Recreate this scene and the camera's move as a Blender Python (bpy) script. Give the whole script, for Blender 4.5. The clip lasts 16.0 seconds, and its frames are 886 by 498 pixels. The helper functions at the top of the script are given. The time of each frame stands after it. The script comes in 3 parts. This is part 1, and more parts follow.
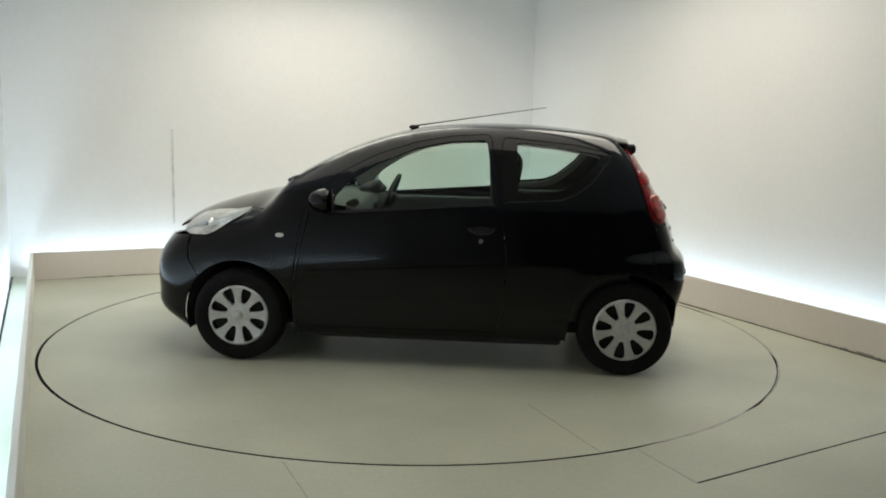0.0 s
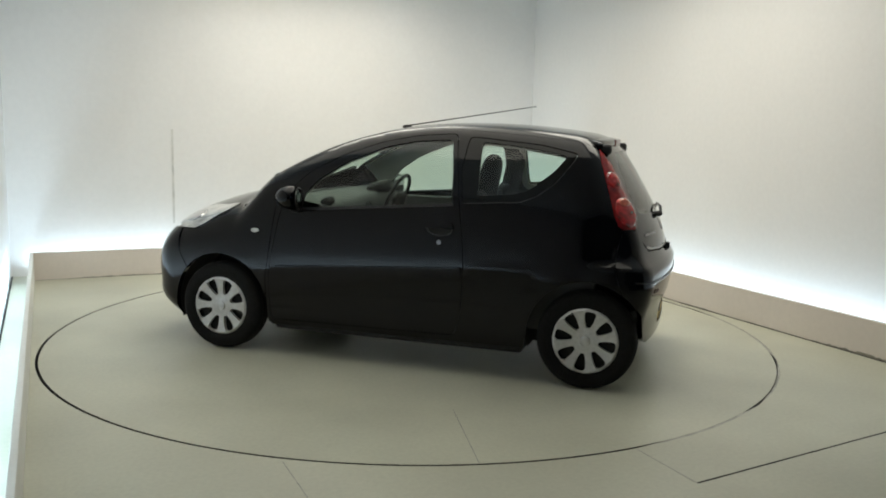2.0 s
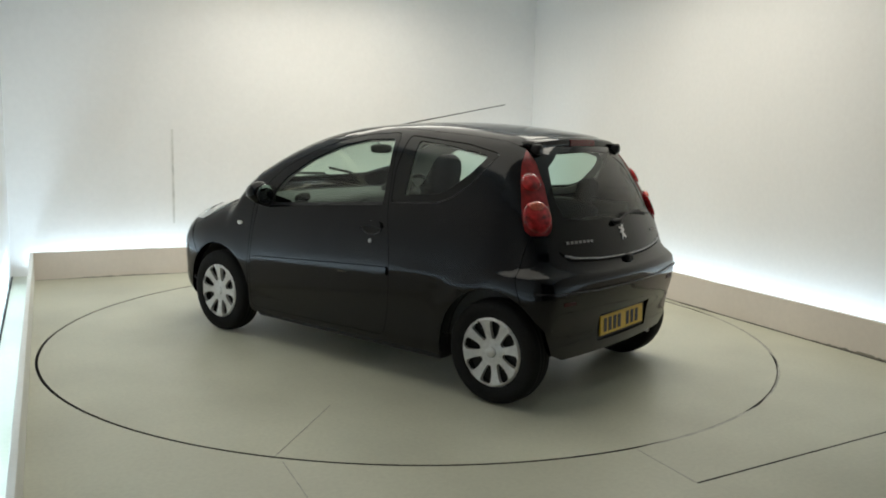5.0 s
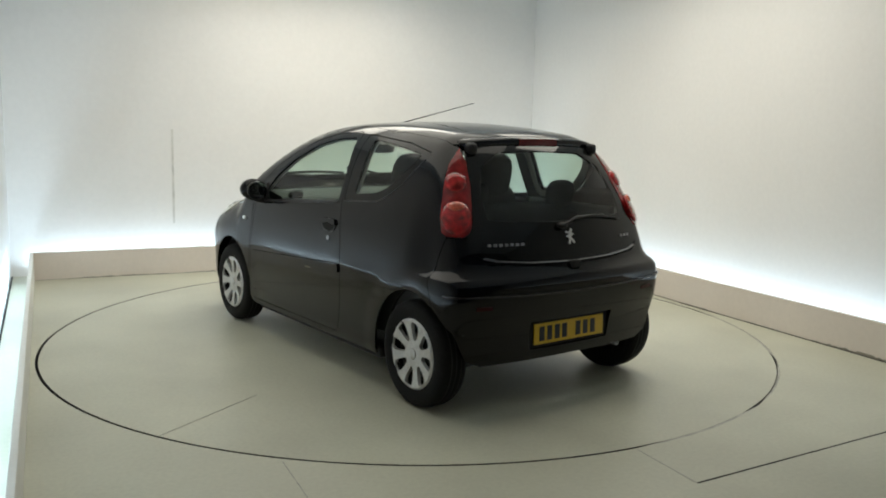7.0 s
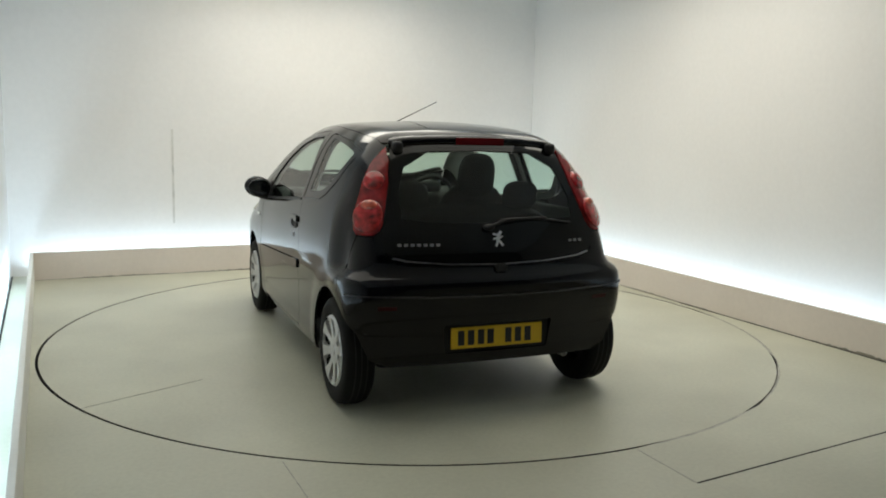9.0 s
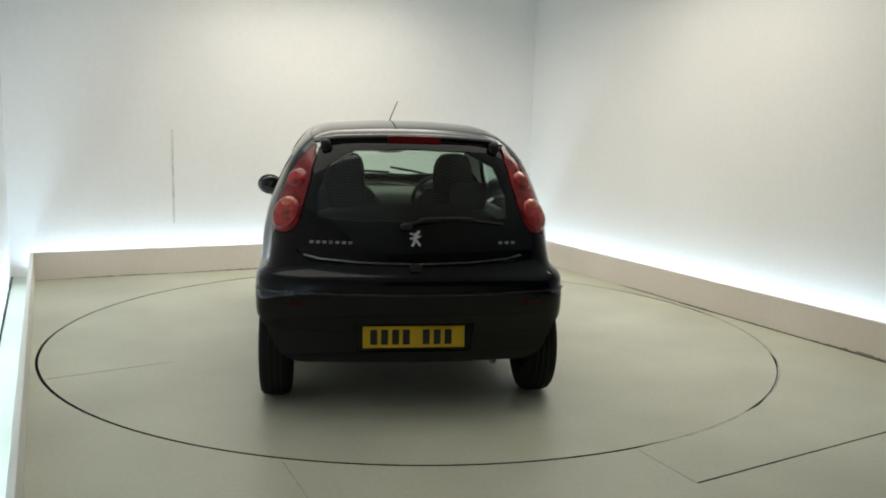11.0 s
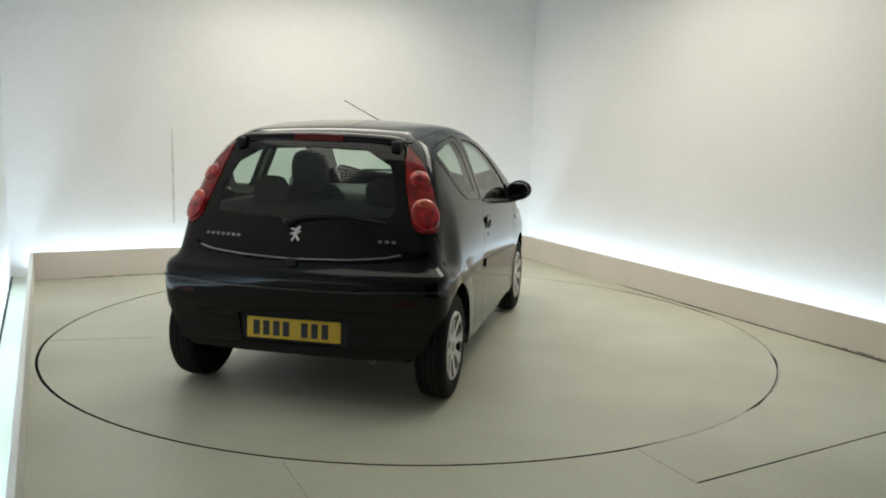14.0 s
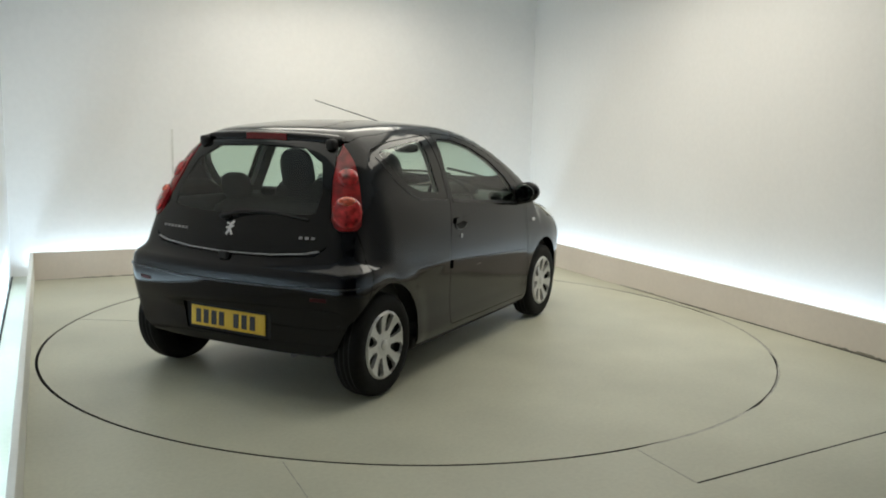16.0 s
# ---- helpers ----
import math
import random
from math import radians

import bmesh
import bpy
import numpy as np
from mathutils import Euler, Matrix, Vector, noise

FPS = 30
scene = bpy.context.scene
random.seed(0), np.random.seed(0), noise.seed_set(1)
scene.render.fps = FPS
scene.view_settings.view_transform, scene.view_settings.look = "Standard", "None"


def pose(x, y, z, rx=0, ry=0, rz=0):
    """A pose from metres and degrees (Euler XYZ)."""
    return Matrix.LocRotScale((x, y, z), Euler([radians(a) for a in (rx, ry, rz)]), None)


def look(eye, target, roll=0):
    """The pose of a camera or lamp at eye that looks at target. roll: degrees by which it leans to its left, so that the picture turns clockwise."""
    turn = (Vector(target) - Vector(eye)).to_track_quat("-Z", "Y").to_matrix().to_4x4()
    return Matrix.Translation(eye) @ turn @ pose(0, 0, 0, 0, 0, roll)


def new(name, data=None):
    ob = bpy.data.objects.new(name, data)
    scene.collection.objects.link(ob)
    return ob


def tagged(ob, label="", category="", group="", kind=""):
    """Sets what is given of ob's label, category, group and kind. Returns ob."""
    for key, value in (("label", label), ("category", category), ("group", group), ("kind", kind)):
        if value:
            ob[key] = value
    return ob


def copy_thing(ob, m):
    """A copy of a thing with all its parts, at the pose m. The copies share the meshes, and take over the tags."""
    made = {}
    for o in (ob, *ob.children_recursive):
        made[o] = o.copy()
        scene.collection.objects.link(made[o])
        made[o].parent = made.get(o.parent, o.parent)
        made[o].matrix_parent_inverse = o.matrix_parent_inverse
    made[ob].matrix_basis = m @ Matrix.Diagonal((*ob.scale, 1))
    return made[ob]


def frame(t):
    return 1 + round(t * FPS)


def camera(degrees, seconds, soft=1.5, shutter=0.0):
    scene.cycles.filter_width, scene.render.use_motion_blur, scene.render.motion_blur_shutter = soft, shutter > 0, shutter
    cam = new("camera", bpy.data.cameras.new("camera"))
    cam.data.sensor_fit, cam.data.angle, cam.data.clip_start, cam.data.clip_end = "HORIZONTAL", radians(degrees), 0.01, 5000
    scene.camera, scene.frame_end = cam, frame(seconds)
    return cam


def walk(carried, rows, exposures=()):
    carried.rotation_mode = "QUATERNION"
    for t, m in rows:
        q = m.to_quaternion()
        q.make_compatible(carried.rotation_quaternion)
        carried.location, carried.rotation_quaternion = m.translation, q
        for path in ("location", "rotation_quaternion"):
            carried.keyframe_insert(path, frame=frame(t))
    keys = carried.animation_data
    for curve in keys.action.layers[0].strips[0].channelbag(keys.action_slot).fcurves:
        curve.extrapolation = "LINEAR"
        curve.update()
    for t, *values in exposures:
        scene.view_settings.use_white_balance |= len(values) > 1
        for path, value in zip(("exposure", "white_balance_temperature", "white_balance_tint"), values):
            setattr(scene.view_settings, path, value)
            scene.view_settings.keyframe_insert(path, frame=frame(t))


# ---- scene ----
from mathutils.geometry import delaunay_2d_cdt

# The camera stands still on its tripod beside the turntable.
EYE = Vector((-2.337, -5.374, 1.4515))
TURN, TILT = radians(25.585), radians(8.325)
AHEAD = Vector((math.sin(TURN) * math.cos(TILT), math.cos(TURN) * math.cos(TILT), -math.sin(TILT)))
STAND = look(EYE, EYE + AHEAD, 1.352)
cam = camera(56.106, 16.0, soft=1.9)
walk(cam, [(0, STAND), (16, STAND)], exposures=[(0, 0.0), (16, 0.0)])

# ---- light ----
world = bpy.data.worlds.new("World")
scene.world = world
world.use_nodes = True
world.node_tree.nodes["Background"].inputs[0].default_value = (.5, .55, .6, 1)
world.node_tree.nodes["Background"].inputs[1].default_value = .05


def area(name, m, sx, sy, watts, colour, spread=180):
    data = bpy.data.lights.new(name, "AREA")
    data.shape, data.size, data.size_y, data.energy, data.color = "RECTANGLE", sx, sy, watts, colour
    data.spread = radians(spread)
    ob = new(name, data)
    ob.matrix_world = m
    return tagged(ob, kind="structure")


WEST, EAST, NORTH, SOUTH, HIGH = -2.665, 2.84, 3.10, -6.6, 3.1
KERB_W, KERB_E, KERB_N, KERB_H = -2.47, 2.56, 2.845, .252
COOL, WARM = (.61, .822, 1.0), (1.0, .955, .83)
# tubes behind the low kerbs wash the walls from below
area("trough_light_north", pose((WEST + EAST) / 2, NORTH - .10, .07, 180), EAST - WEST - .3, .06, 21, COOL)
area("trough_light_east", pose(EAST - .10, -1.6, .07, 180, 0, 90), 8.6, .06, 31, COOL)
area("trough_light_west", pose(KERB_W - .10, -.4, .06, 180, 0, 90), 6.0, .08, 39, COOL)
# ceiling light boxes over the turntable: two louvred ones by the walls, a broad open one before them
area("ceiling_light_north", pose(.10, 1.95, HIGH - .02), 2.3, .8, 32, WARM, 160)
area("ceiling_light_east", pose(1.75, -.35, HIGH - .02, 0, 0, 90), 2.2, .9, 27, WARM, 160)
area("ceiling_light_south", pose(-.50, -.25, HIGH - .025), 3.2, 3.3, 46, WARM)

# ---- materials ----


def material(name, colour, rough=.5, metal=0.0, coat=0.0, grain=0.0, grain_size=40.0, stain=0.0, stain_size=2.0, bump=0.0, spec=.5, coat_rough=.05, coat_ior=1.5):
    """A surface with fine grain and broad stains on its base colour, and a little relief."""
    m = bpy.data.materials.new(name)
    m.use_nodes = True
    n, l = m.node_tree.nodes, m.node_tree.links
    b = n["Principled BSDF"]
    b.inputs["Base Color"].default_value = (*colour, 1)
    b.inputs["Roughness"].default_value, b.inputs["Metallic"].default_value = rough, metal
    b.inputs["Coat Weight"].default_value, b.inputs["Coat Roughness"].default_value = coat, coat_rough
    b.inputs["Coat IOR"].default_value = coat_ior
    b.inputs["Specular IOR Level"].default_value = spec
    where = n.new("ShaderNodeTexCoord").outputs["Object"]
    if grain or stain:
        last = None
        for amount, size in ((grain, grain_size), (stain, stain_size)):
            if not amount:
                continue
            tex = n.new("ShaderNodeTexNoise")
            tex.inputs["Scale"].default_value, tex.inputs["Detail"].default_value = size, 5
            l.new(where, tex.inputs["Vector"])
            span = n.new("ShaderNodeMapRange")
            span.inputs[1].default_value, span.inputs[2].default_value = .3, .7
            span.inputs[3].default_value, span.inputs[4].default_value = 1 - amount, 1 + amount
            l.new(tex.outputs[0], span.inputs[0])
            mix = n.new("ShaderNodeVectorMath")
            mix.operation = "MULTIPLY"
            mix.inputs[0].default_value = colour
            if last:
                l.new(last, mix.inputs[0])
            l.new(span.outputs[0], mix.inputs[1])
            last = mix.outputs[0]
        l.new(last, b.inputs["Base Color"])
    if bump:
        tex = n.new("ShaderNodeTexNoise")
        tex.inputs["Scale"].default_value, tex.inputs["Detail"].default_value = grain_size, 4
        l.new(where, tex.inputs["Vector"])
        bm_node = n.new("ShaderNodeBump")
        bm_node.inputs["Strength"].default_value, bm_node.inputs["Distance"].default_value = bump, .004
        l.new(tex.outputs[0], bm_node.inputs["Height"])
        l.new(bm_node.outputs[0], b.inputs["Normal"])
    return m


def glass(name, tint, gloss_rough=.02):
    """A thin pane: it lets tinted light through and mirrors by Fresnel."""
    m = bpy.data.materials.new(name)
    m.use_nodes = True
    n, l = m.node_tree.nodes, m.node_tree.links
    n.remove(n["Principled BSDF"])
    clear, shine, mix, facing, power, floor_gain = (n.new("ShaderNode" + k) for k in ("BsdfTransparent", "BsdfGlossy", "MixShader", "LayerWeight", "Math", "Math"))
    clear.inputs[0].default_value = (*tint, 1)
    shine.inputs["Roughness"].default_value = gloss_rough
    # Schlick's law on the angle alone, the same from both sides
    facing.inputs["Blend"].default_value = .5
    power.operation, power.inputs[1].default_value = "POWER", 5
    floor_gain.operation = "MULTIPLY_ADD"
    floor_gain.inputs[1].default_value, floor_gain.inputs[2].default_value = .9, .05
    l.new(facing.outputs["Facing"], power.inputs[0])
    l.new(power.outputs[0], floor_gain.inputs[0])
    l.new(floor_gain.outputs[0], mix.inputs[0])
    l.new(clear.outputs[0], mix.inputs[1])
    l.new(shine.outputs[0], mix.inputs[2])
    l.new(mix.outputs[0], n["Material Output"].inputs[0])
    return m


WALL = material("white_wall_paint", (.785, .77, .75), .6, grain=.015, grain_size=25, stain=.03, stain_size=.7, bump=.05)
FLOOR = material("painted_floor", (.508, .505, .403), .40, grain=.045, grain_size=45, stain=.11, stain_size=1.0, bump=.08)
DISC = material("painted_turntable", (.500, .497, .396), .38, grain=.045, grain_size=45, stain=.11, stain_size=1.2, bump=.08)
# greyer copy of the wall paint, for a less brightly lit side wall
WALL_DIMMED = material("wall_paint_dimmed", (.66, .665, .665), .6, grain=.015, grain_size=25, stain=.03, stain_size=.7, bump=.05)
KERB = material("beige_kerb_board", (.74, .675, .615), .55, grain=.02, grain_size=30, stain=.05, stain_size=1.5)
# unseen end wall coloured dark in place of missing light
UNLIT_END = material("unlit_end_wall", (.07, .07, .07), .9, grain=.1, grain_size=12)
JOINT = material("dirty_joint", (.36, .355, .315), .8, grain=.4, grain_size=14)
KERB_PALE = material("white_kerb_board", (.74, .74, .70), .5, grain=.03, grain_size=30, stain=.05, stain_size=1.5)
FILL = material("pale_dirt", (.40, .395, .35), .8, grain=.35, grain_size=9)
DARK = material("dark_gap", (.02, .02, .02), .9)
PAINT = material("black_metallic_paint", (.0022, .0026, .0042), .4, coat=1.0, grain=.25, grain_size=900, spec=.0, coat_rough=.09, coat_ior=1.36)
TRIM = material("black_plastic", (.012, .012, .013), .55, grain=.1, grain_size=200, bump=.1, spec=.3)
RUBBER = material("tyre_rubber", (.007, .007, .007), .8, grain=.3, grain_size=60, bump=.3, spec=.2)
HUBCAP = material("silver_hubcap", (.56, .56, .555), .36, metal=.3, grain=.10, grain_size=45)
CHROME = material("chrome", (.75, .75, .76), .12, metal=1)
MIRROR = material("mirror_glass", (.42, .44, .45), .05, metal=1)
RED = material("red_lamp_lens", (.22, .008, .010), .15, coat=.35, grain=.5, grain_size=18, spec=.3)
RED_BRIGHT = material("bright_red_lens", (.36, .008, .010), .16, coat=.5, grain=.8, grain_size=26)
RED_BRAKE = material("brake_lamp_lens", (.13, .005, .007), .25, coat=.3, grain=.2, grain_size=60, spec=.3)
RED_DULL = material("dull_red_reflector", (.04, .003, .004), .4, spec=.15)
LIP = material("bright_lip", (.30, .30, .31), .28, metal=.9, grain=.2, grain_size=60)
# satin metal for the door seals and for painted-in edge highlights
SEAL_GLINT = material("satin_seal_and_glint", (.06, .06, .063), .3, metal=.8)
EMBLEM = material("silver_emblem", (.72, .72, .73), .3, metal=.6)
SEAM = material("grey_seam", (.63, .615, .58), .7, grain=.15, grain_size=12)
GRIME = material("kerb_foot_grime", (.27, .25, .21), .8, grain=.5, grain_size=7)
BLOCKM = material("grey_block", (.10, .095, .09), .8, grain=.2, grain_size=60)
BOWL_HIGHLIGHT = material("bowl_highlight_lens", (.62, .10, .05), .15, coat=1.0, grain=.5, grain_size=45)
YELLOW = material("yellow_plate", (.68, .43, .012), .4, grain=.04, grain_size=60)
INK = material("black_ink", (.012, .012, .012), .5)
BLACK_GLASS = material("black_glass", (.005, .0055, .0055), .05, spec=.26)
CLOTH = material("grey_seat_cloth", (.016, .0165, .019), .9, grain=.2, grain_size=300, bump=.3)
DASH = material("grey_dashboard_plastic", (.06, .063, .062), .6, grain=.08, grain_size=250, bump=.15)
HEADLAMP = material("headlamp_reflector", (.70, .71, .70), .16, metal=.85, coat=1.0, grain=.45, grain_size=16, bump=.5)
LAMP_GLASS = material("headlamp_lens", (.60, .62, .60), .12, metal=.4, coat=1.0)
LINING = material("grey_lining", (.34, .34, .32), .9, grain=.06, grain_size=200)
GLASS = glass("green_window_glass", (.74, .84, .78))
TAIL_GLASS = glass("rear_window_glass", (.72, .83, .765))

# ---- mesh helpers ----


def finish(name, bm, mat, smooth=False):
    mesh = bpy.data.meshes.new(name)
    bmesh.ops.recalc_face_normals(bm, faces=bm.faces[:])
    for f in bm.faces:
        f.smooth = smooth
    bm.to_mesh(mesh)
    bm.free()
    mesh.materials.append(mat)
    return mesh


def part(name, bm, mat, parent, label="", smooth=False):
    """One mesh under a thing or a part."""
    ob = new(name, finish(name, bm, mat, smooth) if isinstance(bm, bmesh.types.BMesh) else bm)
    ob.parent = parent
    return tagged(ob, label)


def thing(name, label, category, group="", kind=""):
    return tagged(new(name), label, category, group, kind)


def block(bm, x0, x1, y0, y1, z0, z1, bevel=0.0, segments=2):
    made = bmesh.ops.create_cube(bm, size=1, matrix=Matrix.Translation(((x0 + x1) / 2, (y0 + y1) / 2, (z0 + z1) / 2)) @ Matrix.Diagonal((x1 - x0, y1 - y0, z1 - z0, 1)))
    if bevel:
        edges = {e for v in made["verts"] for e in v.link_edges}
        bmesh.ops.bevel(bm, geom=list(edges), offset=bevel, segments=segments, profile=.5, affect="EDGES")
    return bm


def lathe(bm, profile, n=48, m=Matrix(), closed=False):
    """Turn (radius, along y) points round the y axis."""
    rings = [[bm.verts.new(m @ Vector((r * math.cos(a), y, r * math.sin(a)))) for a in np.linspace(0, 2 * math.pi, n, endpoint=False)] for r, y in profile]
    pairs = list(zip(rings, rings[1:])) + ([(rings[-1], rings[0])] if closed else [])
    for a, b in pairs:
        for i in range(n):
            bm.faces.new((a[i], a[(i + 1) % n], b[(i + 1) % n], b[i]))
    return rings


def tube(bm, points, radius, n=8):
    """A round bar along points."""
    rings = []
    pts = [Vector(q) for q in points]
    for i, q in enumerate(pts):
        way = (pts[min(i + 1, len(pts) - 1)] - pts[max(i - 1, 0)]).normalized()
        side = way.orthogonal().normalized()
        up = way.cross(side)
        r = radius[i] if isinstance(radius, (list, tuple)) else radius
        rings.append([bm.verts.new(q + r * (side * math.cos(a) + up * math.sin(a))) for a in np.linspace(0, 2 * math.pi, n, endpoint=False)])
    for a, b in zip(rings, rings[1:]):
        # nearest start, so that the bar does not twist
        k = min(range(n), key=lambda j: (b[j].co - a[0].co).length)
        b[:] = b[k:] + b[:k]
        for i in range(n):
            bm.faces.new((a[i], a[(i + 1) % n], b[(i + 1) % n], b[i]))
    bm.faces.new(rings[0][::-1])
    bm.faces.new(rings[-1])
    return bm


# ---- the studio ----


def slab(name, x0, x1, y0, y1, z0, z1, mat, label, category, bevel=0.0):
    bm = block(bmesh.new(), x0, x1, y0, y1, z0, z1, bevel)
    return tagged(new(name, finish(name, bm, mat)), label, category, kind="structure")


T = .15
slab("wall_north", WEST - T, EAST + T, NORTH, NORTH + T, -.2, HIGH + .1, WALL, "plain white painted studio wall washed by hidden light", "wall")
slab("wall_hatch", -1.21, .55, NORTH - .005, NORTH - .0005, .45, 1.36, WALL, "flush access panel in the white wall", "panel")
slab("wall_hatch_seam", -1.230, -1.210, NORTH - .004, NORTH - .0005, .46, 1.37, SEAM, "shaded upright joint beside the access panel", "joint")
slab("wall_east", EAST, EAST + T, SOUTH, NORTH, -.2, HIGH + .1, WALL, "plain white painted studio wall washed by hidden light", "wall")
slab("wall_west", WEST - T, WEST, SOUTH, NORTH, -.2, HIGH + .1, WALL_DIMMED, "plain studio side wall, coloured greyer for weaker light", "wall")
slab("wall_south", WEST - T, EAST + T, SOUTH - T, SOUTH, -.2, HIGH + .1, UNLIT_END, "unseen end wall, coloured dark for the studio's unlit end", "wall")
slab("ceiling", WEST, EAST, SOUTH, NORTH, HIGH, HIGH + .1, WALL, "plain white studio ceiling", "ceiling")

RING = Vector((.026, .024))
R_HOLE, R_DISC = 2.472, 2.4545


def floor_sheet():
    """Floor with a round hole for the turntable."""
    bm = bmesh.new()
    n = 192
    angles = [2 * math.pi * i / n for i in range(n)]
    inner, outer, low = [], [], []
    for a in angles:
        c, s = math.cos(a), math.sin(a)
        reach = min(((EAST if c > 0 else WEST) - RING.x) / c if abs(c) > 1e-9 else 99, ((NORTH if s > 0 else SOUTH) - RING.y) / s if abs(s) > 1e-9 else 99)
        inner.append(bm.verts.new((RING.x + R_HOLE * c, RING.y + R_HOLE * s, 0)))
        low.append(bm.verts.new((RING.x + R_HOLE * c, RING.y + R_HOLE * s, -.08)))
        outer.append(bm.verts.new((RING.x + reach * c, RING.y + reach * s, 0)))
    for i in range(n):
        j = (i + 1) % n
        bm.faces.new((inner[i], inner[j], outer[j], outer[i]))
        bm.faces.new((low[i], low[j], inner[j], inner[i]))
    for cx, cy in ((WEST, SOUTH), (EAST, SOUTH), (EAST, NORTH), (WEST, NORTH)):
        near = sorted(outer, key=lambda v: (v.co.x - cx) ** 2 + (v.co.y - cy) ** 2)[:2]
        bm.faces.new((near[0], near[1], bm.verts.new((cx, cy, 0))))
    mesh = finish("floor", bm, FLOOR)
    # the hole's wall is coloured dark, for the shade down in the gap
    mesh.materials.append(DARK)
    for f in mesh.polygons:
        if min(mesh.vertices[i].co.z for i in f.vertices) < -.05:
            f.material_index = 1
    return tagged(new("floor", mesh), "pale grey painted studio floor round the turntable", "floor", kind="structure")


floor_sheet()
bm = bmesh.new()
bmesh.ops.create_circle(bm, cap_ends=True, segments=96, radius=R_HOLE + .02, matrix=pose(RING.x, RING.y, -.06))
tagged(new("turntable_pit", finish("turntable_pit", bm, DARK)), "dark pit below the turntable", "pit", kind="structure")


def kerb(name, x0, x1, y0, y1, label, mat=KERB):
    ob = slab(name, x0, x1, y0, y1, 0, KERB_H, mat, label, "kerb", .004)
    return ob


KT = .03
kerb("kerb_north", KERB_W - KT, KERB_E + KT, KERB_N, KERB_N + KT, "low beige kerb board hiding strip lights below the wall")
kerb("kerb_east", KERB_E, KERB_E + KT, SOUTH, KERB_N, "low beige kerb board hiding strip lights below the wall")
kerb("kerb_west", KERB_W - KT, KERB_W, SOUTH, KERB_N, "low white kerb board hiding strip lights below the side wall", KERB_PALE)


# joints between the floor boards
for name, x0, x1, y0, y1 in (("floor_joint_1", -1.464, -1.460, -6, -1.985), ("floor_joint_2", .074, .079, -2.86, -2.455)):
    slab(name, x0, x1, y0, y1, -.01, .0008, JOINT, "thin dirty joint in the floor", "joint")
bm = block(bmesh.new(), -.0, 2.6, -.005, .005, -.01, .0008)
bmesh.ops.transform(bm, matrix=pose(.08, -2.857, 0, 0, 0, 4.65), verts=bm.verts[:])
tagged(new("floor_joint_3", finish("floor_joint_3", bm, DARK)), "dark joint in the painted floor", "joint", kind="structure")
slab("kerb_gap_east", KERB_E - .005, KERB_E - .001, -2.6, .1, -.01, .005, DARK, "dark gap along the foot of the kerb", "gap")


slab("kerb_gap_north", KERB_W + .02, KERB_E - .02, KERB_N - .006, KERB_N - .001, -.01, .004, JOINT, "grimy joint along the foot of the kerb", "gap")


def smear(name, m, length, height, seed):
    """A ragged streak of grime along the foot of a kerb, lying in its own xz plane."""
    rng = random.Random(seed)
    bm = bmesh.new()
    n = int(length / .02)
    low, high = [], []
    for i in range(n + 1):
        x = length * i / n
        h = height * math.sin(math.pi * (i + .3) / (n + .6)) ** .6 * rng.uniform(.25, 1)
        low.append(bm.verts.new(m @ Vector((x, 0, .002))))
        high.append(bm.verts.new(m @ Vector((x, 0, .004 + h))))
    for i in range(n):
        bm.faces.new((low[i], low[i + 1], high[i + 1], high[i]))
    return tagged(new(name, finish(name, bm, GRIME)), "ragged streak of grime along the kerb's foot", "grime", kind="structure")


for i, (y, length, height) in enumerate(((.95, .9, .014), (.15, .6, .009), (-.55, .6, .007), (-1.28, .75, .022), (-2.2, .8, .012))):
    smear("kerb_grime_%d" % (i + 1), pose(KERB_E - .0015, y, 0, 0, 0, -90), length, height, 10 + i)
for i, (x, length, height) in enumerate(((-2.2, .9, .009), (-1.2, 1.3, .012), (.6, 1.4, .008))):
    smear("kerb_grime_%d" % (i + 6), pose(x, KERB_N - .0015, 0), length, height, 30 + i)

slab("trough_gap_west", WEST, WEST + .014, -3, 3.09, 0, .004, DARK, "dark gap at the foot of the side wall", "gap")
# stretches where dirt has filled the gap round the turntable, thinning out at their ends
WIDE = R_HOLE - R_DISC
for i, (a0, a1, share) in enumerate(((-89, -64, 1), (-64, -40, .65), (-40, -6, 1), (-6, 14, .45), (14, 107, .9), (107, 168, .4))):
    bm = bmesh.new()
    rows = []
    for a in np.linspace(a0, a1, 60):
        reach = WIDE * share * min(1, (a - a0 + .4) / 5, (a1 - a + .4) / 5)
        c, d = math.cos(radians(a)), math.sin(radians(a))
        rows.append([bm.verts.new((RING.x + r * c, RING.y + r * d, -.0012)) for r in (R_HOLE - .0005 - reach * .97, R_HOLE - .0005)])
    for a, b in zip(rows, rows[1:]):
        bm.faces.new((a[0], a[1], b[1], b[0]))
    tagged(new("gap_filling_%d" % (i + 1), finish("gap_filling", bm, FILL)), "pale dirt filling the turntable gap", "dirt", kind="structure")


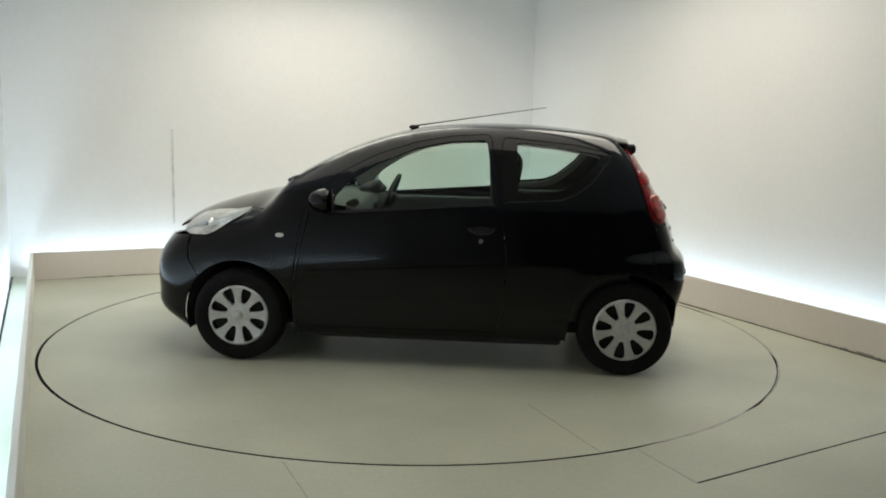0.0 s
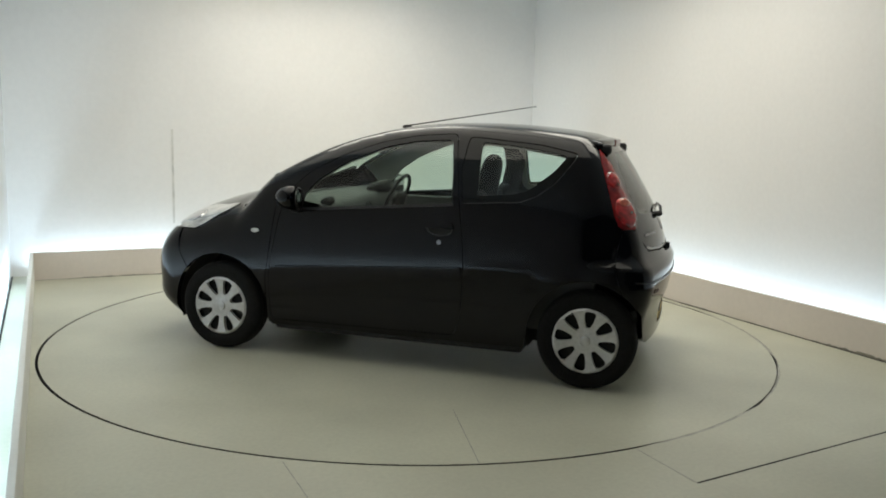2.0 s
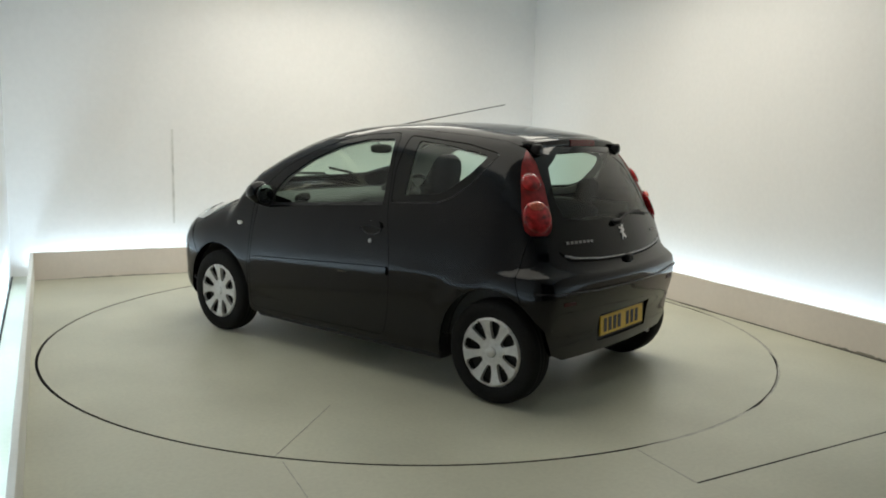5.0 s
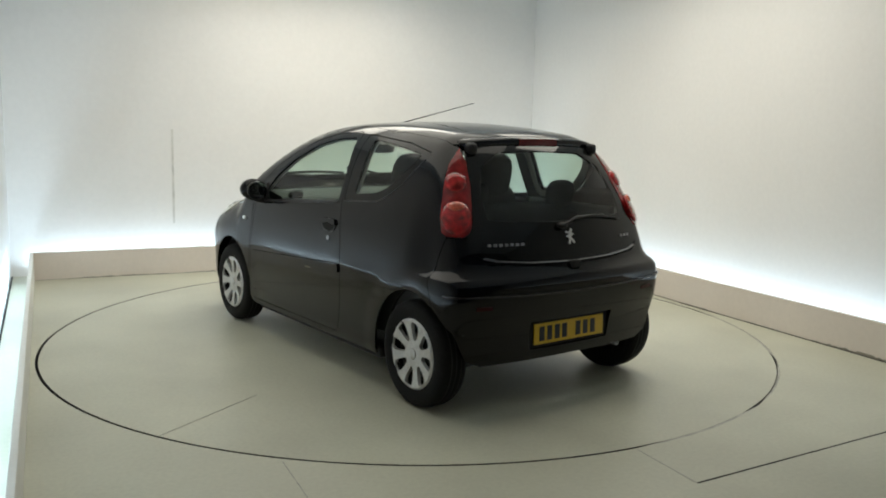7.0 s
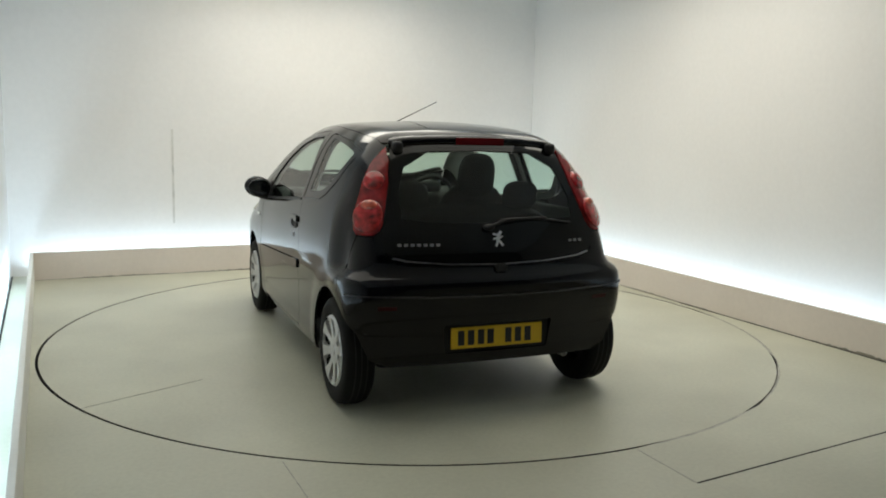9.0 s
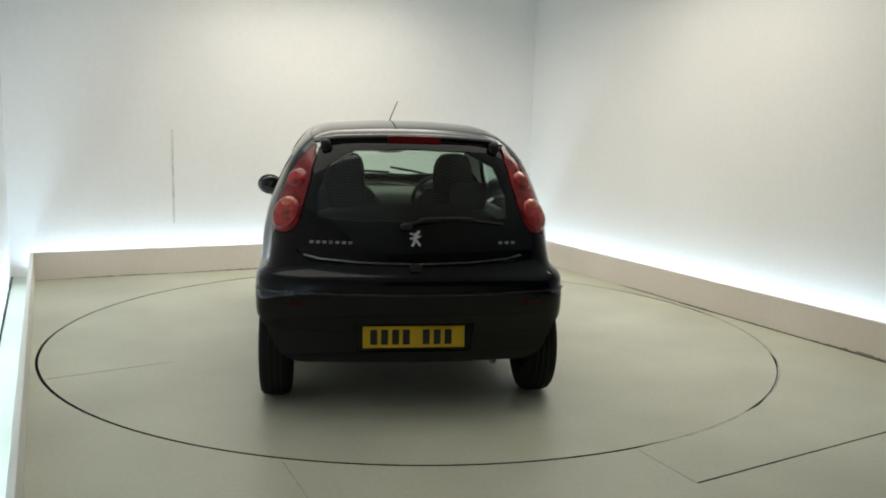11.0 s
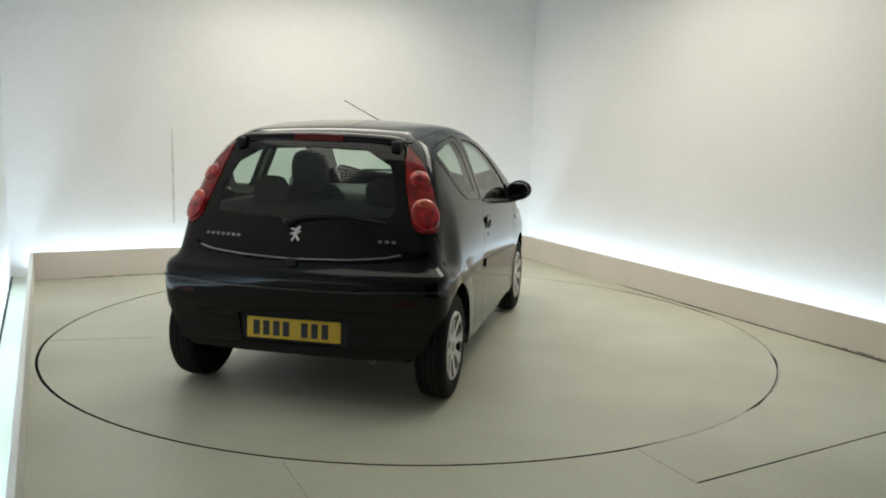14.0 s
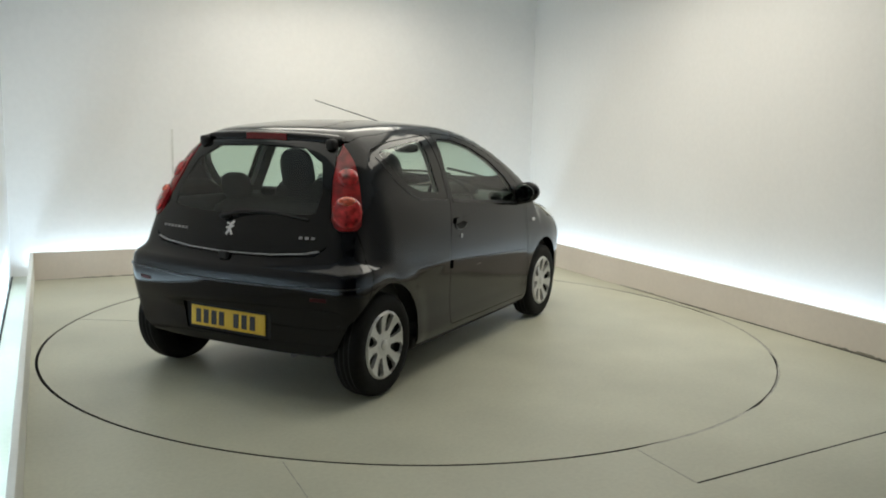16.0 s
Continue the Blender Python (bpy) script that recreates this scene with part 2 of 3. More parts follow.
def make_turntable():
    tt = thing("turntable", "round pale grey painted turntable flush with the floor", "turntable")
    bm = bmesh.new()
    bmesh.ops.create_circle(bm, cap_ends=True, segments=192, radius=R_DISC)
    bmesh.ops.translate(bm, verts=bm.verts[:], vec=(0, 0, -.001))
    f = bm.faces[:]
    out = bmesh.ops.extrude_face_region(bm, geom=f)
    bmesh.ops.translate(bm, verts=[v for v in out["geom"] if isinstance(v, bmesh.types.BMVert)], vec=(0, 0, -.03))
    disc = part("disc", bm, DISC, tt)
    # its edge is coloured dark to deepen the shade in the gap
    disc.data.materials.append(DARK)
    for f in disc.data.polygons:
        if abs(f.normal.z) < .5:
            f.material_index = 1
    # one radial joint between the plates
    bm = block(bmesh.new(), 1.75, R_DISC - .002, -.002, .002, -.006, .0006)
    bmesh.ops.rotate(bm, verts=bm.verts[:], cent=(0, 0, 0), matrix=Matrix.Rotation(radians(116.4), 3, "Z"))
    part("joint", bm, JOINT, tt, "thin dark joint between turntable plates")
    return tt


turntable = make_turntable()

# ---- the car ----
def curve(x, xs, ys):
    """Smooth curve through a few stations, xs rising."""
    xs, ys = np.asarray(xs, float), np.asarray(ys, float)
    h, d = np.diff(xs), np.diff(ys) / np.diff(xs)
    m = np.concatenate([[d[0]], (d[1:] * h[:-1] + d[:-1] * h[1:]) / (h[1:] + h[:-1]), [d[-1]]])
    x = np.clip(np.asarray(x, float), xs[0], xs[-1])
    i = np.clip(np.searchsorted(xs, x, side="right") - 1, 0, len(xs) - 2)
    s = (x - xs[i]) / h[i]
    return (ys[i] * (1 + 2 * s) * (1 - s) ** 2 + h[i] * m[i] * s * (1 - s) ** 2
            + ys[i + 1] * s * s * (3 - 2 * s) + h[i] * m[i + 1] * s * s * (s - 1))


def smax(a, b, k):
    return np.maximum(a, b) + np.maximum(k - np.abs(a - b), 0) ** 2 / (4 * k)


# profiles of the body: top line, section, plan, tail and nose
TOP = ((-1.45, -1.27, -1.1, -.9, -.6, -.35, -.1, .15, .4, .65, .9, 1.03, 1.2, 1.4, 1.6, 1.75, 1.9),
       (1.325, 1.396, 1.432, 1.459, 1.482, 1.486, 1.476, 1.445, 1.382, 1.282, 1.142, 1.045, 1.0, .945, .87, .78, .64))
SIDE = ((.1, .2, .23, .35, .5, .60, .66, .75, .9, 1.0, 1.15, 1.3, 1.4, 1.5),
        (.74, .770, .782, .792, .799, .8025, .8025, .799, .787, .768, .710, .650, .610, .575))
PLAN = ((-1.65, -1.45, -1.2, -.8, -.2, .6, 1.1, 1.45, 1.7, 1.9), (.93, .962, .985, .997, 1.0, .998, .99, .965, .91, .84))
REAR = ((.1, .2, .3, .42, .52, .60, .65, .69, .705, .735, .76, .8, .9, 1.0, 1.1, 1.2, 1.3, 1.38, 1.5),
        (-1.49, -1.525, -1.54, -1.55, -1.575, -1.588, -1.594, -1.592, -1.584, -1.552, -1.538, -1.53, -1.495, -1.45, -1.395, -1.335, -1.27, -1.215, -1.13))
FRONT = ((.1, .2, .29, .34, .40, .5, .62, .75, .9, 1.5), (1.58, 1.70, 1.815, 1.838, 1.836, 1.842, 1.832, 1.782, 1.715, 1.5))


def body(P):
    """The car's outer skin: negative inside, zero on it."""
    x, y, z = P[..., 0], np.abs(P[..., 1]), P[..., 2]
    side = y - curve(z, *SIDE) * curve(x, *PLAN) + .40 * np.maximum(-x - .8, 0) ** 2 * np.maximum(z - .75, 0)
    for cx, flare in ((1.17, .003), (-1.17, .007)):
        # flares over the wheels
        r = np.hypot(x - cx, z - .285)
        s = np.clip((.48 - r) / .13, 0, 1)
        side = side - flare * s * s * (3 - 2 * s)
    # soft crease behind the door
    s, k = np.clip((-x - .38) / .25, 0, 1), np.clip((x + 1.25) / .25, 0, 1)
    side = side - .0035 * s * s * (3 - 2 * s) * k * np.exp(-((z - .652 - .06 * (x + .6)) / .034) ** 2)
    # shoulder of the rear bumper
    s, k = np.clip((z - .692) / .062, 0, 1), np.clip((-x - 1.10) / .20, 0, 1)
    side = side + (.052 * s * s * (3 - 2 * s) - .016) * k * k * (3 - 2 * k) * np.clip((1.25 - z) / .4, 0, 1)
    top = (z - curve(x, *TOP) + (.11 + .14 * np.clip((x - .85) / .2, 0, 1)) * y ** 2) * .9
    rear = (curve(z, *REAR) + (.14 + .08 * np.clip((z - .6) / .2, 0, 1)) * y ** 2 - x) * .9
    front = (x - curve(z, *FRONT) + .30 * y ** 2) * .9
    round_off = .12 + .06 * np.clip((-x - .1) / .5, 0, 1)
    return smax(smax(smax(side, top, round_off), rear, .09), front, .12)


def slope(P):
    """The skin's outward normal."""
    e = 2e-3
    g = np.stack([body(P + np.eye(3)[i] * e) - body(P - np.eye(3)[i] * e) for i in range(3)], -1)
    return g / np.linalg.norm(g, axis=-1, keepdims=True)


def cast(P, d, far=1.7):
    """The skin's first point along d from each P: steps, then halving."""
    hi = np.full(len(P), np.nan)
    for s in np.arange(0.0, far, .02):
        hi = np.where(np.isnan(hi) & (body(P + d * s) < 0), s, hi)
    hi = np.where(np.isnan(hi), far, hi)
    lo = hi - .02
    for _ in range(16):
        mid = (lo + hi) / 2
        inside = body(P + d * mid[:, None]) < 0
        hi, lo = np.where(inside, mid, hi), np.where(inside, lo, mid)
    return P + d * hi[:, None]


def from_side(q):
    P = np.column_stack([q[:, 0], np.full(len(q), 1.3), q[:, 1]])
    return cast(P, np.broadcast_to((0., -1., 0.), P.shape))


def from_top(q):
    P = np.column_stack([q[:, 0], q[:, 1], np.full(len(q), 1.9)])
    return cast(P, np.broadcast_to((0., 0., -1.), P.shape))


def from_round(q, x0, sign):
    """Round an upright axis at x0: q holds degrees off the car's axis, and height."""
    a = np.radians(q[:, 0])
    way = np.column_stack([sign * np.cos(a), np.sin(a), 0 * a])
    return cast(np.column_stack([np.full(len(q), x0), 0 * a, q[:, 1]]) + way * 1.5, -way)


def from_rear(q):
    return from_round(q, -.9, -1)


def from_front(q):
    return from_round(q, 1.2, 1)


def dense(loop, step, closed=True):
    out = []
    pts = [np.asarray(p, float) for p in loop]
    for a, b in zip(pts, pts[1:] + pts[:1] if closed else pts[1:]):
        n = max(1, int(np.ceil(np.hypot(*((b - a) / step)))))
        out += [a + (b - a) * i / n for i in range(n)]
    return np.array(out if closed else out + [pts[-1]])


def rounded(loop, r=.02, n=4, skip=()):
    """Round the corners of an outline."""
    out = []
    for i, b in enumerate(loop):
        a, c, b = np.array(loop[i - 1], float), np.array(loop[(i + 1) % len(loop)], float), np.array(b, float)
        if i in skip:
            out.append(b)
            continue
        p = b + (a - b) * min(.45, r / max(1e-6, np.linalg.norm(a - b)))
        q = b + (c - b) * min(.45, r / max(1e-6, np.linalg.norm(c - b)))
        out += [(1 - s) ** 2 * p + 2 * s * (1 - s) * b + s * s * q for s in np.linspace(0, 1, n)]
    return out


def inside(pts, loop):
    x, y = pts[:, 0], pts[:, 1]
    hit = np.zeros(len(pts), bool)
    for (ax, ay), (bx, by) in zip(loop, np.roll(loop, -1, 0)):
        cross = ((ay > y) != (by > y)) & (x < (bx - ax) * (y - ay) / (by - ay + 1e-15) + ax)
        hit ^= cross
    return hit


def clear_of(pts, loop, gap):
    keep = np.ones(len(pts), bool)
    for a, b in zip(loop, np.roll(loop, -1, 0)):
        e = (b - a)
        t = np.clip(((pts - a) @ e) / (e @ e + 1e-15), 0, 1)
        d = (pts - a - t[:, None] * e) / gap
        keep &= (d * d).sum(1) > 1
    return keep


def skin(name, loop, holes, onto, mat, parent, label="", step=(.04, .04), lift=0.0, depth=.012, flip=False):
    """A panel of the body: an outline with holes, meshed and laid on the skin, its edges turned in by depth."""
    step = np.asarray(step, float)
    loops = [dense(h, step) for h in [loop, *holes]]
    lo, hi = loops[0].min(0), loops[0].max(0)
    gx, gy = np.meshgrid(np.arange(lo[0], hi[0], step[0]), np.arange(lo[1], hi[1], step[1]))
    grid = np.column_stack([gx.ravel(), gy.ravel()])
    grid = grid[inside(grid, loops[0])]
    for h in loops[1:]:
        grid = grid[~inside(grid, h)]
    for h in loops:
        grid = grid[clear_of(grid, h, step * .45)]
    pts, edges, base = [], [], 0
    for h in loops:
        edges += [(base + i, base + (i + 1) % len(h)) for i in range(len(h))]
        base += len(h)
    flat = np.vstack(loops + [grid])
    v2, _, tris, *_ = delaunay_2d_cdt([Vector(p / step) for p in flat], edges, [], 0, 1e-6)
    v2 = np.array([tuple(v) for v in v2]) * step
    tris = np.array(tris)
    mid = v2[tris].mean(1)
    ok = inside(mid, loops[0])
    for h in loops[1:]:
        ok &= ~inside(mid, h)
    tris = tris[ok]
    P = onto(v2)
    N = slope(P)
    P = P + N * lift
    side = np.cross(P[tris[:, 1]] - P[tris[:, 0]], P[tris[:, 2]] - P[tris[:, 0]])
    wrong = (side * N[tris[:, 0]]).sum(1) < 0
    tris[wrong] = tris[wrong][:, ::-1]
    if flip:
        P, N, tris = P * (1, -1, 1), N * (1, -1, 1), tris[:, ::-1]
    count = {}
    for t in tris:
        for a, b in ((t[0], t[1]), (t[1], t[2]), (t[2], t[0])):
            count[(a, b)] = 1
    rim = [(a, b) for a, b in count if (b, a) not in count]
    verts, normals, faces = [tuple(p) for p in P], [tuple(n) for n in N], [tuple(int(i) for i in t) for t in tris]
    outer, inner = {}, {}
    for a in {i for e in rim for i in e}:
        outer[a] = len(verts)
        verts.append(tuple(P[a])), normals.append((0, 0, 0))
        inner[a] = len(verts)
        verts.append(tuple(P[a] - N[a] * depth)), normals.append((0, 0, 0))
    faces += [(outer[b], outer[a], inner[a], inner[b]) for a, b in rim]
    mesh = bpy.data.meshes.new(name)
    mesh.from_pydata(verts, [], faces)
    mesh.polygons.foreach_set("use_smooth", [True] * len(faces))
    mesh.normals_split_custom_set_from_vertices(normals)
    mesh.materials.append(mat)
    mesh.update()
    return part(name, mesh, mat, parent, label)


def both(loop):
    """A half outline (second value is the car's left) closed over the axis."""
    return list(loop) + [(a, -b) for a, b in reversed(loop)]


def arc(cx, cz, r, a0, a1, n=16):
    return [(cx + r * math.cos(radians(a)), cz + r * math.sin(radians(a))) for a in np.linspace(a0, a1, n)]


def as_side(loop_rear):
    """A line round the tail, seen from the side."""
    P = from_rear(dense(loop_rear, (2, .03), closed=False))
    return [(p[0], p[2]) for p in P]


def as_round(loop_side, x0, sign):
    """A line on the side, as degrees round the tail or nose, and height."""
    P = from_side(np.array(loop_side, float))
    return [(math.degrees(math.atan2(p[1], sign * (p[0] - x0))), p[2]) for p in P]


def rail_side(loop_top):
    P = from_top(dense(loop_top, (.05, .05), closed=False))
    return [(p[0], p[2]) for p in P]


car = thing("car", "small black three-door hatchback parked on the turntable", "car")
GAP = .004
RAIL = [(.82, .64), (.5, .575), (.2, .525), (-.1, .515), (-.5, .53), (-.9, .535), (-1.12, .515)]
LAMP_FRONT = [(58, .912), (60, .935), (61.3, 1.0), (62.2, 1.10), (63, 1.18), (63.5, 1.27), (62.3, 1.345)]
LAMP_REAR = [(62.3, 1.345), (57, 1.275), (53, 1.16), (51, 1.05), (50, .967), (50.5, .930), (52, .912)]
ARCH_F, ARCH_R = (1.17, .285, .342), (-1.17, .285, .338)
SEAM_R = [(-1.36, .562), (-1.325, .66), (-1.31, .735)]
# the roof's outline from above
roof = [(-1.235, .0), (-1.225, .2), (-1.19, .40), (-1.12, .515 - GAP)] + [(x, y - GAP) for x, y in RAIL[-2:1:-1]] + [(.245, .25), (.26, 0)]
DOOR = rounded([(.80, .235), (.815, .50), (.775, .72), (.735, .90), (.70, 1.03), (.56, 1.165), (.35, 1.275), (.12, 1.355), (-.10, 1.398), (-.34, 1.415), (-.375, 1.20), (-.415, .98), (-.445, .78), (-.452, .62), (-.44, .40), (-.405, .245)], .04)
DOOR_GLASS = rounded([(.60, .94), (.585, 1.02), (.50, 1.12), (.33, 1.23), (.10, 1.325), (-.10, 1.368), (-.318, 1.380), (-.345, 1.2), (-.37, 1.012), (.10, .972)], .03)
QUARTER = rounded([(-.43, 1.025), (-.76, 1.045), (-.85, 1.08), (-.95, 1.155), (-1.045, 1.285), (-1.06, 1.318), (-.85, 1.362), (-.42, 1.400), (-.40, 1.2)], .025)
QUARTER_CLEAR = rounded([(-.51, 1.065), (-.73, 1.085), (-.82, 1.12), (-.945, 1.225), (-1.005, 1.305), (-.93, 1.322), (-.75, 1.350), (-.50, 1.375)], .025)


def grow(loop, d):
    """An outline moved outwards by d."""
    q = np.array(loop, float)
    area2 = np.sum(q[:, 0] * np.roll(q[:, 1], -1) - np.roll(q[:, 0], -1) * q[:, 1])
    t = np.roll(q, -1, 0) - np.roll(q, 1, 0)
    t /= np.linalg.norm(t, axis=1, keepdims=True) + 1e-12
    n = np.column_stack([t[:, 1], -t[:, 0]]) * np.sign(area2)
    return [tuple(p) for p in q + n * d]


lamps, doors = [], []
for flip in (False, True):
    # quarter, sill, pillar and roof rail in one pressing
    side = ([(.80, .195), (-.82, .205)] + arc(*ARCH_R, 0, 124) + SEAM_R + [(-1.315, .80)] + as_side(LAMP_FRONT)
            + [(x, z + .001) for x, z in rail_side(RAIL[::-1])] + [(.765, .94), (.80, .72), (.835, .50), (.825, .22)])
    skin("body_side", side, [grow(DOOR, GAP), grow(QUARTER, GAP)], from_side, PAINT, car, flip=flip, step=(.04, .04))
    door = skin("door", DOOR, [grow(DOOR_GLASS, .001)], from_side, PAINT, car, flip=flip)
    doors.append(door)
    skin("door_window", DOOR_GLASS, [], from_side, GLASS, door, "greenish clear door glass", lift=-.006, depth=.003, flip=flip)
    q = skin("quarter_window", QUARTER, [QUARTER_CLEAR], from_side, BLACK_GLASS, car, "black-edged rear quarter glass", lift=-.002, flip=flip)
    skin("pane", QUARTER_CLEAR, [], from_side, GLASS, q, lift=-.004, depth=.003, flip=flip)
    fender = [(.84, .22), (.839, .50), (.804, .72), (.769, .945), (.785, 1.02)] + rail_side([(.822, .645), (.85, .664), (1.0, .664), (1.14, .626)]) + [(1.25, .86), (1.47, .775), (1.475, .62)] + arc(*ARCH_F, 44, 165) + [(.835, .22)]
    skin("front_wing", fender[1:-1], [], from_side, PAINT, car, flip=flip)
    ring = np.array(LAMP_FRONT + LAMP_REAR[1:])
    ring = ring.mean(0) + (ring - ring.mean(0)) * (1.5, 1.05)
    skin("lamp_backing", [tuple(p) for p in ring], [], from_rear, DARK, car, step=(2, .03), lift=-.018, depth=.004, flip=flip)
    lamps.append(skin("tail_lamp", LAMP_FRONT + LAMP_REAR[1:], [], from_rear, RED, car, "red tail lamp cluster", step=(1.5, .02), lift=.004, flip=flip))

skin("roof", both(roof), [], from_top, PAINT, car, step=(.05, .05))
screen = [(.256, 0), (.241, .25), (.196, .517), (.5, .565), (.82, .632), (.94, .45), (.99, .22), (1.0, 0)]
skin("windscreen", both(screen), [], from_top, GLASS, car, "greenish clear windscreen", depth=.004, lift=-.003)
bonnet = [(1.005, 0), (.995, .22), (.945, .45), (.85, .66), (1.0, .66), (1.15, .62), (1.3, .52), (1.5, .52), (1.65, .42), (1.72, .2), (1.735, 0)]
skin("bonnet", both(bonnet), [], from_top, PAINT, car)
hatch = [(0, 1.372), (25, 1.37), (45, 1.36), (60, 1.335)] + [(a - .5, z) for a, z in LAMP_REAR[1:]] + [(47, .83), (43, .785), (25, .768), (0, .762)]
hatch_l = both([(z, a) for a, z in hatch])
hatch_l = [(a, z) for z, a in hatch_l]
clear_l = [(a, z) for a, z in [(44, .99), (30, .975), (0, .97), (-30, .975), (-44, .99), (-48, 1.10), (-50, 1.25), (-42, 1.325), (0, 1.335), (42, 1.325), (50, 1.25), (48, 1.10)]]
tail = skin("tailgate", hatch_l, [clear_l], from_rear, BLACK_GLASS, car, "frameless black glass tailgate", step=(2, .03))
skin("rear_window", clear_l, [], from_rear, TAIL_GLASS, tail, "dark greenish rear glass", step=(2, .03), lift=-.002, depth=.003)
half = [(0, .755), (25, .760), (43, .778), (47, .82), (49, .905), (57.8, .906)]
bumper = half + as_round([tuple(q) for q in dense([(-1.319, .80)] + [(x - GAP, z) for x, z in SEAM_R[::-1]], (.02, .02), closed=False)] + arc(*ARCH_R, 125.5, 152, 8), -.9, -1) + [(51, .37), (49.5, .30), (45, .262), (30, .262), (0, .265)]
bump_l = [(a, z) for z, a in both([(z, a) for a, z in bumper])]
skin("rear_bumper", bump_l, [rounded([(-25, .318), (25, .318), (25.5, .470), (-25.5, .470)], .8)], from_rear, PAINT, car, step=(2, .025), depth=.032)
front = [(0, .70), (25, .72), (50, .745)] + as_round([(1.479, .77), (1.482, .62)] + arc(*ARCH_F, 43, 0, 8) + [(1.50, .175)], 1.2, 1) + [(48, .20), (25, .235), (0, .25)]
front_l = [(a, z) for z, a in both([(z, a) for a, z in front])]
skin("front_bumper", front_l, [], from_front, PAINT, car, step=(2.5, .03))


def dome(r):
    """The hubcap's face: how far it stands out at a radius."""
    return float(curve(r, (0, .03, .06, .09, .15, .172, .184, .192), (.070, .071, .068, .070, .078, .082, .080, .066)))


def plate_mesh(name, loop, holes, step, place, mat, depth):
    """A flat outline with holes, laid out in space by place(a, b) and given thickness along -n."""
    loops = [dense(h, np.array((step, step))) for h in [loop, *holes]]
    lo, hi = loops[0].min(0), loops[0].max(0)
    gx, gy = np.meshgrid(np.arange(lo[0], hi[0], step), np.arange(lo[1], hi[1], step))
    grid = np.column_stack([gx.ravel(), gy.ravel()])
    grid = grid[inside(grid, loops[0])]
    for h in loops[1:]:
        grid = grid[~inside(grid, h)]
    for h in loops:
        grid = grid[clear_of(grid, h, step * .45)]
    edges, base = [], 0
    for h in loops:
        edges += [(base + i, base + (i + 1) % len(h)) for i in range(len(h))]
        base += len(h)
    v2, _, tris, *_ = delaunay_2d_cdt([Vector(p) for p in np.vstack(loops + [grid])], edges, [], 0, 1e-6)
    v2, tris = np.array([tuple(v) for v in v2]), np.array(tris)
    mid = v2[tris].mean(1)
    ok = inside(mid, loops[0])
    for h in loops[1:]:
        ok &= ~inside(mid, h)
    bm = bmesh.new()
    vs = [bm.verts.new(place(*p)) for p in v2]
    for t in tris[ok]:
        bm.faces.new([vs[int(i)] for i in t])
    bmesh.ops.recalc_face_normals(bm, faces=bm.faces[:])
    out = bmesh.ops.extrude_edge_only(bm, edges=[e for e in bm.edges if e.is_boundary])
    bmesh.ops.translate(bm, verts=[v for v in out["geom"] if isinstance(v, bmesh.types.BMVert)], vec=depth)
    bmesh.ops.delete(bm, geom=[v for v in bm.verts if not v.link_faces], context="VERTS")
    mesh = bpy.data.meshes.new(name)
    for f in bm.faces:
        f.smooth = True
    for e in bm.edges:
        if len(e.link_faces) == 2 and e.calc_face_angle(0) > .7:
            e.smooth = False
    bm.to_mesh(mesh)
    bm.free()
    mesh.materials.append(mat)
    return mesh


def make_wheel():
    """A steel wheel with tyre and an eight-spoked cap; it faces +y."""
    wheel = tagged(new("wheel"), "black tyre with silver eight-spoke hubcap")
    bm = bmesh.new()
    lathe(bm, [(.17, -.07), (.192, -.074), (.20, -.078), (.235, -.082), (.262, -.077), (.275, -.066), (.281, -.045), (.283, -.02), (.283, .02), (.281, .045), (.275, .066), (.262, .077), (.235, .082), (.20, .078), (.192, .074), (.17, .07)], 64, closed=True)
    tyre = part("tyre", bm, RUBBER, wheel, "black rubber tyre", smooth=True)
    for k in range(3):
        bm = bmesh.new()
        lathe(bm, [(.284, -.034 + .03 * k), (.284, -.028 + .03 * k), (.2825, -.028 + .03 * k), (.2825, -.034 + .03 * k)], 64, closed=True)
        part("tread_groove", bm, DARK, wheel)
    holes = []
    for k in range(8):
        a = 2 * math.pi * (k + .5) / 8
        petal = rounded([(.074, -.011), (.074, .011), (.115, .026), (.160, .034), (.172, .018), (.172, -.018), (.160, -.034), (.115, -.026)], .007, 3)
        holes.append([(p[0] * math.cos(a) - p[1] * math.sin(a), p[0] * math.sin(a) + p[1] * math.cos(a)) for p in petal])
    rim = [(.190 * math.cos(a), .190 * math.sin(a)) for a in np.linspace(0, 2 * math.pi, 64, endpoint=False)]
    mesh = plate_mesh("hubcap", rim, holes, .014, lambda a, b: (a, dome(math.hypot(a, b)), b), HUBCAP, (0, -.022, 0))
    cap = part("hubcap", mesh, HUBCAP, wheel, "silver eight-spoke plastic hubcap")
    bm = bmesh.new()
    lathe(bm, [(.186, .035), (.10, .030), (.0, .030)], 40)
    part("steel_rim", bm, DARK, wheel, "dark steel wheel behind the cap", smooth=True)
    bm = bmesh.new()
    lathe(bm, [(.030, .069), (.030, .074), (.026, .077), (.0, .0785)], 24)
    part("centre_cap", bm, HUBCAP, wheel, smooth=True)
    bm = bmesh.new()
    tube(bm, [(.165 * math.cos(1.35), .079, .165 * math.sin(1.35)), (.176 * math.cos(1.35), .092, .176 * math.sin(1.35))], .0035, 6)
    part("valve", bm, DARK, wheel)
    return wheel


